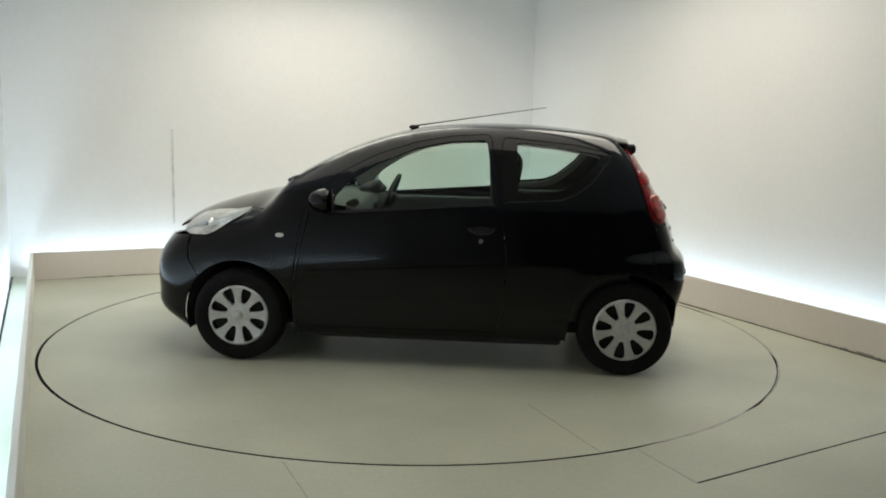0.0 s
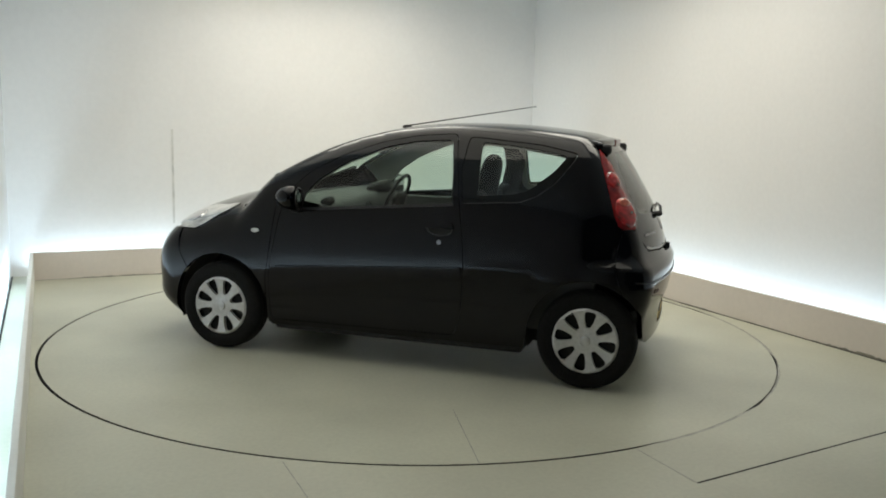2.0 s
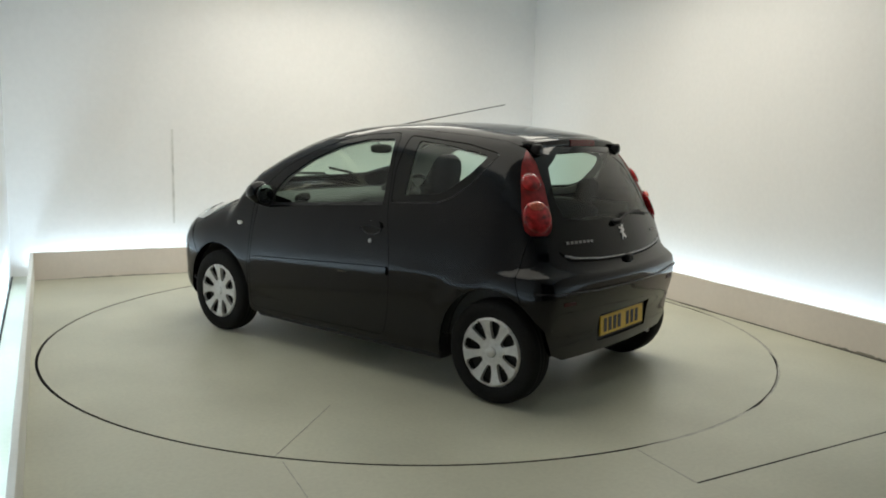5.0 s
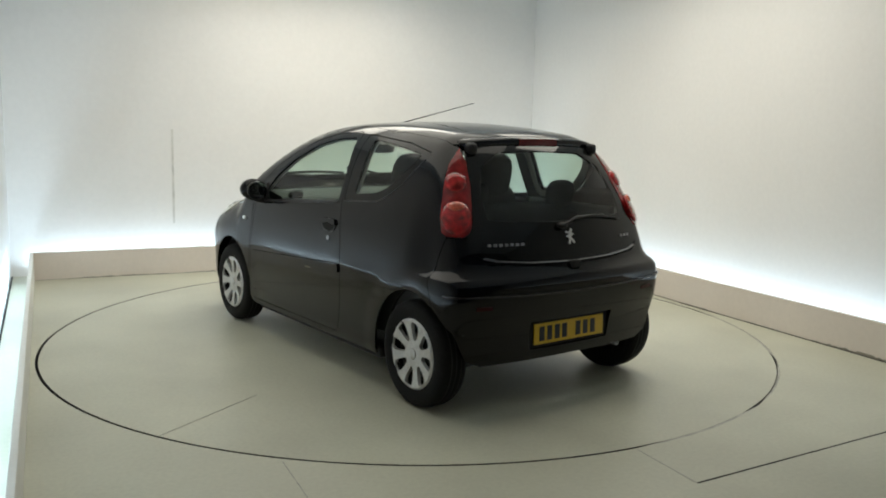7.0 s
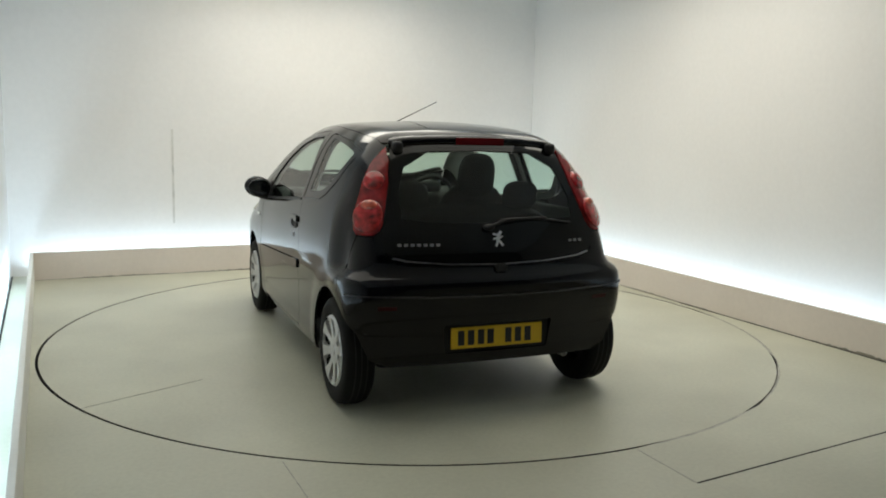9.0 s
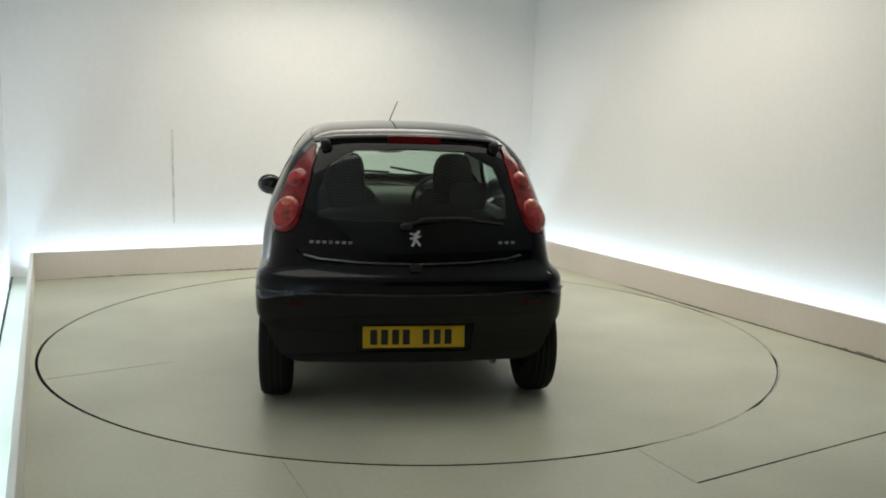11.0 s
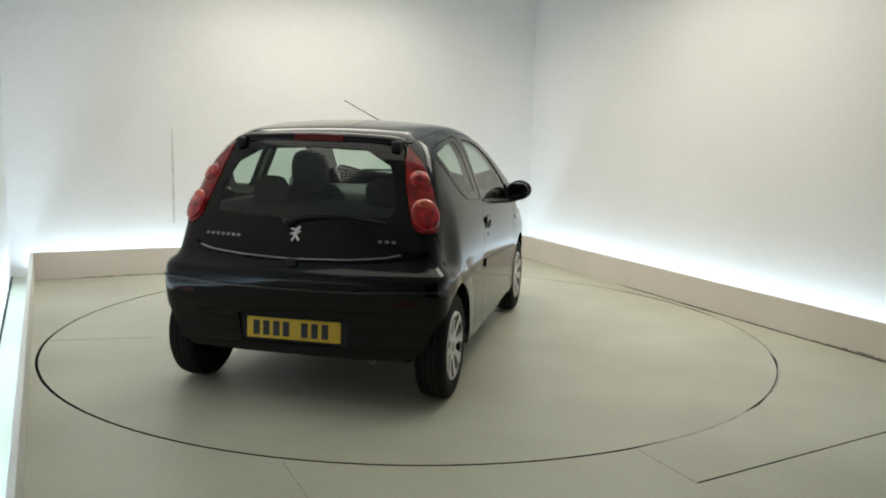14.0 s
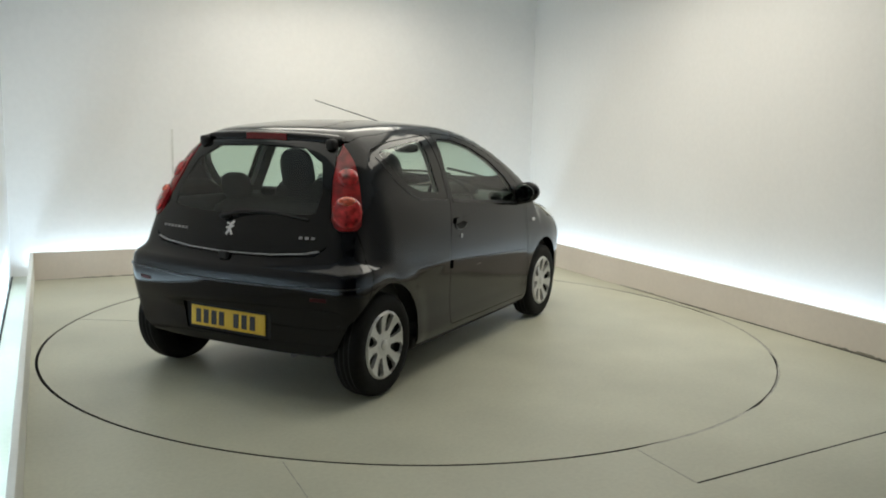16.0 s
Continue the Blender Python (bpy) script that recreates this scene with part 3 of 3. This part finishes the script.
first = make_wheel()
first.parent = car
first.matrix_basis = pose(1.17, .705, .283, 0, 1.5)
for x, y, spin, half_turn in ((-1.17, .705, 13.5, 0), (1.17, -.705, 30, 180), (-1.17, -.705, 5, 180)):
    copy_thing(first, pose(x, y, .283, 0, 0, half_turn) @ pose(0, 0, 0, 0, spin))

# wheel housings, floor pan, silencer
for x in (1.17, -1.17):
    for s in (1, -1):
        bm = bmesh.new()
        rows = []
        for y in (.42, .705):
            rows.append([bm.verts.new((x + .352 * math.cos(a), s * y, .285 + .352 * math.sin(a))) for a in (np.linspace(-.25, 2.70, 25) if x < 0 else np.linspace(-.33, math.pi + .25, 25))])
        for i in range(24):
            bm.faces.new((rows[0][i], rows[0][i + 1], rows[1][i + 1], rows[1][i]))
        bm.faces.new(rows[0])
        part("wheel_housing", bm, DARK, car)
part("floor_pan", block(bmesh.new(), -.80, .80, -.74, .74, .16, .24, .02), DARK, car, "dark underbody")
part("rear_floor", block(bmesh.new(), -1.32, -.79, -.58, .58, .20, .42, .03), DARK, car, "dark underbody behind the seats")
part("engine_tray", block(bmesh.new(), .79, 1.58, -.42, .42, .155, .70, .03), DARK, car, "dark tray below the engine")
part("silencer", block(bmesh.new(), -1.44, -1.20, -.36, .25, .225, .32, .035), TRIM, car, "dull steel exhaust silencer")
bm = bmesh.new()
lathe(bm, [(.014, 0), (.018, 0), (.018, .12), (.014, .12)], 20, pose(-1.50, -.42, .255, 0, 0, -90), closed=True)
part("exhaust_pipe", bm, LIP, car, "short bright exhaust pipe", smooth=True)

# things on both flanks
MOULD = rounded([(.752, .530), (.765, .580), (-.437, .652), (-.441, .602)], .010)
for flip in (False, True):
    sgn = -1 if flip else 1
    skin("door_moulding", MOULD, [], from_side, PAINT, doors[flip], "black rubbing strip along the door", step=(.05, .02), lift=.011, depth=.012, flip=flip)
    # belt weatherstrip below the glass
    skin("window_seal_or_glint", [(.61, .928), (.605, .943), (-.37, 1.018), (-.372, 1.003)], [], from_side, SEAL_GLINT, doors[flip], "thin satin window seal", step=(.05, .01), lift=.005, depth=.006, flip=flip)
    # handle: a bowl and the flap over it
    e = [(-.30 + .085 * math.cos(a), .865 + .034 * math.sin(a)) for a in np.linspace(0, 2 * math.pi, 20, endpoint=False)]
    skin("door_handle", e, [], from_side, DARK, doors[flip], "black door handle with its finger bowl", step=(.02, .02), lift=.002, depth=.004, flip=flip)
    # ring added to paint in the gloss highlight round the bowl
    rim = [(-.305 + .078 * math.cos(a), .866 + .040 * math.sin(a)) for a in np.linspace(0, 2 * math.pi, 28, endpoint=False)]
    inner = [(-.305 + .071 * math.cos(a), .866 + .034 * math.sin(a)) for a in np.linspace(0, 2 * math.pi, 28, endpoint=False)]
    skin("handle_glint", rim, [inner], from_side, SEAL_GLINT, doors[flip], "added satin ring for the highlight round the handle's bowl", step=(.012, .012), lift=.007, depth=.008, flip=flip)
    flap = rounded([(-.212, .878), (-.225, .905), (-.375, .905), (-.392, .872), (-.37, .868), (-.30, .882), (-.235, .866)], .012)
    skin("handle_flap", flap, [], from_side, PAINT, doors[flip], step=(.02, .02), lift=.013, depth=.012, flip=flip)
    e = [(-.302 + .014 * math.cos(a), .790 + .014 * math.sin(a)) for a in np.linspace(0, 2 * math.pi, 14, endpoint=False)]
    skin("door_lock", e, [], from_side, LIP, doors[flip], "small bright door lock", step=(.01, .01), lift=.004, depth=.006, flip=flip)
    e = [(.905 + .026 * math.cos(a), .790 + .014 * math.sin(a)) for a in np.linspace(0, 2 * math.pi, 16, endpoint=False)]
    skin("side_repeater", e, [], from_side, LAMP_GLASS, car, "small clear oval side indicator", step=(.01, .01), lift=.008, depth=.01, flip=flip)
    # headlamp
    lens = rounded([(69, .768), (61, .800), (56, .842), (55, .872), (68, .897), (86, .912), (97, .930), (93, .890), (87.5, .850), (83, .807), (78, .772)], 1.0)
    headlamp = skin("headlamp", lens, [], from_front, HEADLAMP, car, "large clear swept-back headlamp", step=(2, .015), lift=.006, flip=flip)
    bowl = [(70 + 6 * math.cos(a), .838 + .030 * math.sin(a)) for a in np.linspace(0, 2 * math.pi, 18, endpoint=False)]
    skin("lamp_bulb", bowl, [], from_front, CHROME, headlamp, "round bright reflector", step=(2, .012), lift=.012, depth=.006, flip=flip)
    # added satin strip for the reflection line under the quarter glass
    edge = [(-.44, 1.024), (-.76, 1.043), (-.85, 1.078), (-.95, 1.153), (-1.045, 1.283)]
    outline = dense(edge, np.array((.04, .04)), closed=False)
    skin("window_seal_or_glint", [tuple(p) for p in outline] + [(x - .002, z - .0045) for x, z in outline[::-1]], [], from_side, SEAL_GLINT, car, "thin satin strip painting the glint on the quarter glass's edge", step=(.04, .01), lift=.003, depth=.004, flip=flip)
    # tail lamp bowls, and an orange patch painted as the lower bowl's highlight
    for a, z, ra, rz, mat, note in ((58.7, 1.178, 4.1, .056, RED_BRIGHT, "bright red round upper bowl"), (55.6, 1.006, 5.8, .090, RED_BRIGHT, "bright red round lower bowl"), (56.2, 1.055, 3.2, .028, BOWL_HIGHLIGHT, "orange patch painting the highlight on the lower bowl's top")):
        q = np.array([(a, z)], float)
        c = from_rear(q)[0]
        n = slope(c[None])[0]
        bm = bmesh.new()
        size = ra * .0135
        bmesh.ops.create_uvsphere(bm, u_segments=20, v_segments=12, radius=1, matrix=Matrix.Translation(Vector(c) + Vector(n) * (.0105 if mat is BOWL_HIGHLIGHT else .001)) @ Vector(n).to_track_quat("Z", "Y").to_matrix().to_4x4() @ Matrix.Diagonal((size, rz, .018, 1)))
        if flip:
            for v in bm.verts:
                v.co.y = -v.co.y
        part("bowl_or_highlight", bm, mat, lamps[flip], note, smooth=True)
    # door mirror: shell, glass, foot
    bm = bmesh.new()
    bmesh.ops.create_uvsphere(bm, u_segments=28, v_segments=16, radius=1)
    for v in bm.verts:
        x, y, z = v.co
        x = x * .105 if x > 0 else x * .045
        v.co = (x, y * .096 * (1 - .10 * z), z * .074 + .01 * y)
        v.co = Vector((.615 + v.co.x, sgn * (.848 + v.co.y) + 0 * z, 1.008 + v.co.z))
    mirror = part("door_mirror", bm, PAINT, car, "black oval door mirror", smooth=True)
    bm = bmesh.new()
    bmesh.ops.create_uvsphere(bm, u_segments=28, v_segments=8, radius=1, matrix=pose(.571, sgn * .850, 1.008, 0, 0, 13 * sgn) @ Matrix.Diagonal((.003, .080, .060, 1)))
    part("mirror_glass", bm, MIRROR, mirror, "silver mirror glass", smooth=True)
    bm = bmesh.new()
    bmesh.ops.create_uvsphere(bm, u_segments=28, v_segments=8, radius=1, matrix=pose(.576, sgn * .849, 1.008, 0, 0, 13 * sgn) @ Matrix.Diagonal((.006, .090, .069, 1)))
    part("mirror_rim", bm, TRIM, mirror, smooth=True)
    tube(b := bmesh.new(), [(.63, sgn * .745, .955), (.63, sgn * .78, .945), (.625, sgn * .83, .955), (.62, sgn * .85, .985)], [.038, .034, .03, .03], 12)
    part("mirror_foot", b, TRIM, mirror, smooth=True)
    skin("mirror_sail", rounded([(.70, .945), (.585, .94), (.575, 1.03), (.61, 1.06)], .015), [], from_side, TRIM, car, step=(.03, .03), lift=.004, flip=flip)
    # hinges at the head of the tailgate
    b = block(bmesh.new(), -1.228, -1.150, .420, .475, 1.315, 1.376, .020, 3)
    if flip:
        for v in b.verts:
            v.co.y = -v.co.y
    part("tailgate_hinge", b, TRIM, car, "black plastic tailgate hinge cover")
    e = [(a, z) for a, z in ((46, .560), (41, .560), (41, .578), (46, .581))]
    skin("rear_reflector", rounded(e, .004), [], from_rear, RED_DULL, car, "narrow dark red bumper reflector", step=(2, .01), lift=.003, flip=flip)

# head rail of the tailgate with the brake lamp
bm = bmesh.new()
sect = [(.05, .002), (.0, .010), (-.044, .004), (-.052, -.006), (-.050, -.046), (.0, -.030)]
rows = []
for y in np.linspace(-.475, .475, 31):
    x = -1.163 + .16 * y * y
    z = float(from_top(np.array([(x, y)]))[0][2])
    rows.append([bm.verts.new((x + a, y, z + b - .10 * (a < -.01) * abs(a))) for a, b in sect])
for a, b in zip(rows, rows[1:]):
    for i in range(6):
        bm.faces.new((a[i], a[(i + 1) % 6], b[(i + 1) % 6], b[i]))
bm.faces.new(rows[0]), bm.faces.new(rows[-1])
spoiler = part("spoiler", bm, PAINT, car, "black lip over the tailgate", smooth=True)
bm = bmesh.new()
rows = []
for y in np.linspace(-.155, .125, 13):
    x = -1.163 + .16 * y * y - .0525
    z = float(from_top(np.array([(x + .0525, y)]))[0][2]) - .010
    rows.append([bm.verts.new((x + a, y, z + b)) for a, b in ((.02, .010), (-.004, .006), (-.003, -.030), (.02, -.032))])
for a, b in zip(rows, rows[1:]):
    for i in range(4):
        bm.faces.new((a[i], a[(i + 1) % 4], b[(i + 1) % 4], b[i]))
bm.faces.new(rows[0]), bm.faces.new(rows[-1])
part("brake_lamp", bm, RED_BRAKE, spoiler, "long red high-level brake lamp")

# bright-lined lower edge of the tailgate, and a strip painting the bumper crease's highlight
lip = [(a, z) for a, z in ((-45, .802), (-40, .786), (-25, .771), (0, .764), (25, .771), (40, .786), (45, .802), (44.5, .810), (39.5, .794), (25, .779), (0, .772), (-25, .779), (-39.5, .794), (-44.5, .810))]
skin("tailgate_lip", lip, [], from_rear, LIP, car, "bright lower edge of the tailgate", step=(2, .006), lift=.006, depth=.006)
b = block(bmesh.new(), -.022, .022, -.03, .03, -.02, .02, .008, 3)
bmesh.ops.translate(b, verts=b.verts[:], vec=(-1.545, 0, .752))
part("tailgate_catch", b, DARK, car)
crease = [(a, z) for a, z in ((-56, .630), (-30, .618), (0, .616), (30, .618), (56, .630), (56, .638), (30, .626), (0, .624), (-30, .626), (-56, .638))]
skin("bumper_glint", crease, [], from_rear, SEAL_GLINT, car, step=(2, .006), lift=.008, depth=.01)

# number plate: yellow with dark bars
plate = tagged(new("number_plate"), "yellow rear number plate with dark characters")
plate.parent = car
plate.matrix_basis = pose(-1.528, 0, .393, 0, 2)
part("plate", block(bmesh.new(), -.004, .004, -.26, .26, -.0555, .0555, .003), YELLOW, plate)
for y in (.205, .150, .094, .040, -.062, -.118, -.175):
    part("bar", block(bmesh.new(), -.006, -.0035, y - .018, y + .018, -.0385, .0385), INK, plate)
part("plate_recess", block(bmesh.new(), -1.520, -1.49, -.33, .33, .30, .485, .01), TRIM, car, "dark recess round the number plate")

# badge and lettering as plain shapes


def on_tail(y, z, out=.004):
    a = math.degrees(math.atan2(y, .58))
    for _ in range(6):
        P = from_rear(np.array([(a, z)]))
        a += math.degrees((y - P[0][1]) / .6)
    n = Vector(slope(P)[0])
    return Matrix.Translation(Vector(P[0]) + n * out) @ n.to_track_quat("Z", "Y").to_matrix().to_4x4()


def decal(name, y, z, shapes, mat, label):
    m = on_tail(y, z)
    bm = bmesh.new()
    for x0, y0, x1, y1, w in shapes:
        d = Vector((x1 - x0, y1 - y0, 0))
        block(bm2 := bmesh.new(), -w / 2, w / 2, 0, d.length, -.002, .002)
        bmesh.ops.transform(bm2, matrix=m @ Matrix.Translation((x0, y0, 0)) @ Matrix.Rotation(math.atan2(-d.x, d.y), 4, "Z"), verts=bm2.verts[:])
        tmp = bpy.data.meshes.new("tmp")
        bm2.to_mesh(tmp)
        bm2.free()
        bm.from_mesh(tmp)
        bpy.data.meshes.remove(tmp)
    return part(name, bm, mat, tail, label)


decal("badge", 0, .895, [(-.004, -.016, .010, .026, .018), (.010, .020, .022, .036, .014), (.004, .014, -.026, .024, .009), (.002, .002, -.026, -.004, .009),
      (.0, -.012, -.016, -.043, .011), (.004, -.012, .024, -.040, .012), (.012, .0, .028, .012, .007)], EMBLEM, "small silver emblem on the tailgate")
for y0, n in ((.420, 7), (-.478, 3)):
    for k in range(n):
        y = y0 + (.096 - .032 * k if n == 7 else .034 - .034 * k)
        decal("letter_bar", y, .868, [(0, -.007, 0, .007, .020)], LIP, "small silver letter bar")

# wiper at rest across the tailgate's glass
hub = Vector((-1.485, .045, .953))
bm = bmesh.new()
bmesh.ops.create_uvsphere(bm, u_segments=16, v_segments=10, radius=1, matrix=Matrix.Translation(hub) @ Matrix.Diagonal((.030, .032, .018, 1)))
wiper = part("rear_wiper", bm, TRIM, car, "black rear wiper at rest", smooth=True)
arm = [tuple(np.array(on_tail(y, z, o).translation)) for y, z, o in ((.05, .945, .03), (-.05, .975, .035), (-.2, .985, .022), (-.3, .985, .018))]
part("wiper_arm", tube(bmesh.new(), arm, [.011, .009, .006, .005], 8), TRIM, wiper)
blade = [tuple(np.array(on_tail(y, z, .012).translation)) for y, z in ((-.02, .985), (-.15, .988), (-.3, .978), (-.46, .958))]
part("wiper_blade", tube(bmesh.new(), blade, .005, 6), TRIM, wiper)

# roof aerial
bm = bmesh.new()
bmesh.ops.create_uvsphere(bm, u_segments=16, v_segments=8, radius=1, matrix=pose(.185, .03, 1.448) @ Matrix.Diagonal((.035, .014, .016, 1)))
aerial = part("aerial", bm, TRIM, car, "thin black aerial raked back over the roof", smooth=True)
part("aerial_rod", tube(bmesh.new(), [(.20, .03, 1.455), (-.25, .031, 1.526), (-.692, .033, 1.597)], [.0045, .003, .0022], 8), TRIM, aerial)

# front wipers at the foot of the windscreen
for y0, y1 in ((.46, -.05), (-.05, -.50)):
    pts = [tuple(from_top(np.array([(x, y)]))[0] + (0, 0, .014)) for x, y in ((.93, y0), (.96, (y0 + y1) / 2), (.985, y1))]
    part("front_wiper", tube(bmesh.new(), pts, .010, 6), TRIM, car)
cowl = both([(1.004, 0), (.994, .22), (.944, .45), (.85, .645), (.835, .615), (.928, .44), (.974, .21), (.983, 0)])
skin("scuttle", cowl, [], from_top, TRIM, car, "black plastic scuttle below the windscreen", lift=.003, depth=.01)
skin("front_grille", [(-30, .28), (30, .28), (36, .42), (-36, .42)], [], from_front, TRIM, car, "black lower grille", step=(3, .03), lift=.003)

# ---- inside the car ----
lining = [(x - (.03 if x > 0 else -.03), y - .02) for x, y in roof if y > 0]
lining = [(-1.20, 0)] + lining + [(.23, 0)]
skin("headlining", both([lining[0]] + lining[1:-1] + [lining[-1]]), [], from_top, LINING, car, "pale grey cloth roof lining", lift=-.035, depth=.004, step=(.06, .06))
for flip in (False, True):
    rail = rail_side(RAIL[:5])
    strip = rail[1:] + [(-.345, 1.388), (-.10, 1.375), (.10, 1.332), (.33, 1.237), (.50, 1.127), (.588, 1.03), (.66, .98)]
    skin("pillar_trim", strip, [], from_side, LINING, car, "grey plastic pillar trim", lift=-.03, depth=.004, flip=flip)
    skin("centre_pillar", [(-.352, 1.0), (-.49, 1.0), (-.49, 1.385), (-.33, 1.395)], [], from_side, TRIM, car, "black centre pillar behind the door", lift=-.022, depth=.004, flip=flip)
    skin("pillar_trim", grow(QUARTER_CLEAR, .05), [grow(QUARTER_CLEAR, .006)], from_side, LINING, car, "grey plastic window trim", lift=-.035, depth=.004, flip=flip)


def cushion(bm, m, sx, sy, sz, power=3.0):
    """A padded block: a rounded box of half sizes."""
    made = bmesh.ops.create_uvsphere(bm, u_segments=24, v_segments=14, radius=1)["verts"]
    for v in made:
        c = v.co
        k = (abs(c.x) ** power + abs(c.y) ** power + abs(c.z) ** power) ** (-1 / power)
        v.co = m @ Vector((c.x * k * sx, c.y * k * sy, c.z * k * sz))


def seat(y):
    s = tagged(new("front_seat"), "dark grey cloth front seat with built-in headrest")
    s.parent = car
    bm = bmesh.new()
    cushion(bm, pose(-.02, y, .50, 0, -8), .26, .245, .09)
    part("seat_cushion", bm, CLOTH, s, smooth=True)
    bm = bmesh.new()
    cushion(bm, pose(-.375, y, .80, 0, -16), .075, .235, .31)
    part("seat_back", bm, CLOTH, s, smooth=True)
    bm = bmesh.new()
    cushion(bm, pose(-.475, y, 1.14, 0, -12), .055, .122, .155)
    part("headrest", bm, CLOTH, s, smooth=True)


seat(.335), seat(-.335)
bm = bmesh.new()
cushion(bm, pose(-.98, 0, .75, 0, -18), .07, .56, .29, 4)
bench = part("rear_seat", bm, CLOTH, car, "dark grey cloth rear bench", smooth=True)
bm = bmesh.new()
cushion(bm, pose(-.75, 0, .47, 0, -6), .25, .56, .09, 4)
part("seat_cushion", bm, CLOTH, bench, smooth=True)
for y in (.33, -.34):
    bm = bmesh.new()
    cushion(bm, pose(-1.07, y, 1.075, 0, -12), .04, .105, .085)
    part("headrest", bm, CLOTH, bench, smooth=True)
part("parcel_shelf", block(bmesh.new(), -1.38, -1.02, -.55, .55, .90, .92, .006), TRIM, car)
bm = bmesh.new()
rows = []
for y in np.linspace(-.70, .70, 15):
    hump = .035 * math.exp(-((y + .36) / .16) ** 2) + .02 * math.exp(-(y / .14) ** 2)
    rows.append([bm.verts.new(p) for p in ((.86, y, .60), (.965 - .40 * y * y, y, .985), (.72, y, .998), (.52, y, .965 + hump), (.44, y, .93 + hump), (.46, y, .78), (.55, y, .60))])
for a, b in zip(rows, rows[1:]):
    for i in range(6):
        bm.faces.new((a[i], a[i + 1], b[i + 1], b[i]))
dash = part("dashboard", bm, DASH, car, "grey plastic dashboard", smooth=True)
for y in (.52, .10, -.60):
    bm = bmesh.new()
    lathe(bm, [(.036, 0), (.044, 0), (.044, .012), (.036, .012)], 20, pose(.435, y, .90, 0, 0, 90), closed=True)
    part("air_vent", bm, TRIM, dash, smooth=True)
bm = bmesh.new()
block(bm, .425, .455, .14, .60, .835, .900, .008)
part("dash_shelf", bm, DARK, dash, "dark open shelf before the passenger")
for y in (.60, -.66):
    bm = bmesh.new()
    cushion(bm, pose(.50, y, .975, 0, 25), .04, .05, .026)
    part("vent_pod", bm, DARK, dash, "dark round air vent pod", smooth=True)
part("screen_slot", block(bmesh.new(), .80, .84, -.40, .40, .990, 1.000, .004), DARK, dash, "dark demister slot")
bm = bmesh.new()
cushion(bm, pose(.53, -.36, 1.0, 0, 20), .085, .135, .05)
part("instrument_pod", bm, TRIM, dash, "dark instrument pod above the steering column", smooth=True)
wheel_m = pose(.40, -.36, .935, 0, 66, 0)
bm = bmesh.new()
n = 40
hoop = [wheel_m @ Vector((.178 * math.cos(a), .178 * math.sin(a), 0)) for a in np.linspace(0, 2 * math.pi, n + 1)]
tube(bm, hoop, .014, 10)
steer = part("steering_wheel", bm, TRIM, car, "dark grey steering wheel on the car's right", smooth=True)
bm = bmesh.new()
cushion(bm, wheel_m @ pose(0, 0, -.02), .055, .075, .03)
part("steering_hub", bm, TRIM, steer, smooth=True)
for a in (0, 180, 270):
    d = Vector((math.cos(radians(a + 90)), math.sin(radians(a + 90)), 0))
    part("steering_spoke", tube(bmesh.new(), [wheel_m @ (d * .04), wheel_m @ (d * .172)], .013, 6), TRIM, steer)
bm = bmesh.new()
cushion(bm, pose(.36, 0, 1.295, 0, 10), .018, .105, .032)
part("interior_mirror", bm, TRIM, car, "small black rear-view mirror", smooth=True)
part("mirror_stem", tube(bmesh.new(), [(.37, 0, 1.30), (.41, 0, 1.37)], .008, 6), TRIM, car)
for s in (1, -1):
    part("door_card", block(bmesh.new(), -.42, .78, s * .70 - .02, s * .70 + .02, .25, .93, .015), DASH, car, "grey plastic inner door panel")
    part("rear_trim", block(bmesh.new(), -1.20, -.46, s * .67 - .02, s * .67 + .02, .30, 1.00, .015), DASH, car)

# ---- loose thing by the kerb ----
bm = block(bmesh.new(), 0, .24, 0, .125, 0, .075, .006)
tagged(new("small_block", finish("small_block", bm, BLOCKM)), "small dark grey block lying near the kerb's corner", "block").matrix_world = pose(1.82, 1.655, 0, 0, 0, 48)


# the turntable's angle and the car's place on it
ANGLES = [(0, 150.63), (1, 143.83), (2, 136.95), (3, 129.97), (4, 122.89), (5, 115.78), (6, 108.60), (7, 101.36), (8, 94.08),
          (9, 86.85), (10, 79.63), (11, 72.46), (12, 65.36), (13, 58.33), (14, 51.32), (15, 44.18), (16, 36.92)]


def motions():
    spot = pose(-.198, .1676, 0)
    walk(car, [(t, pose(0, 0, 0, 0, 0, a) @ spot) for t, a in ANGLES])
    walk(turntable, [(t, pose(RING.x, RING.y, 0, 0, 0, a)) for t, a in ANGLES])


motions()
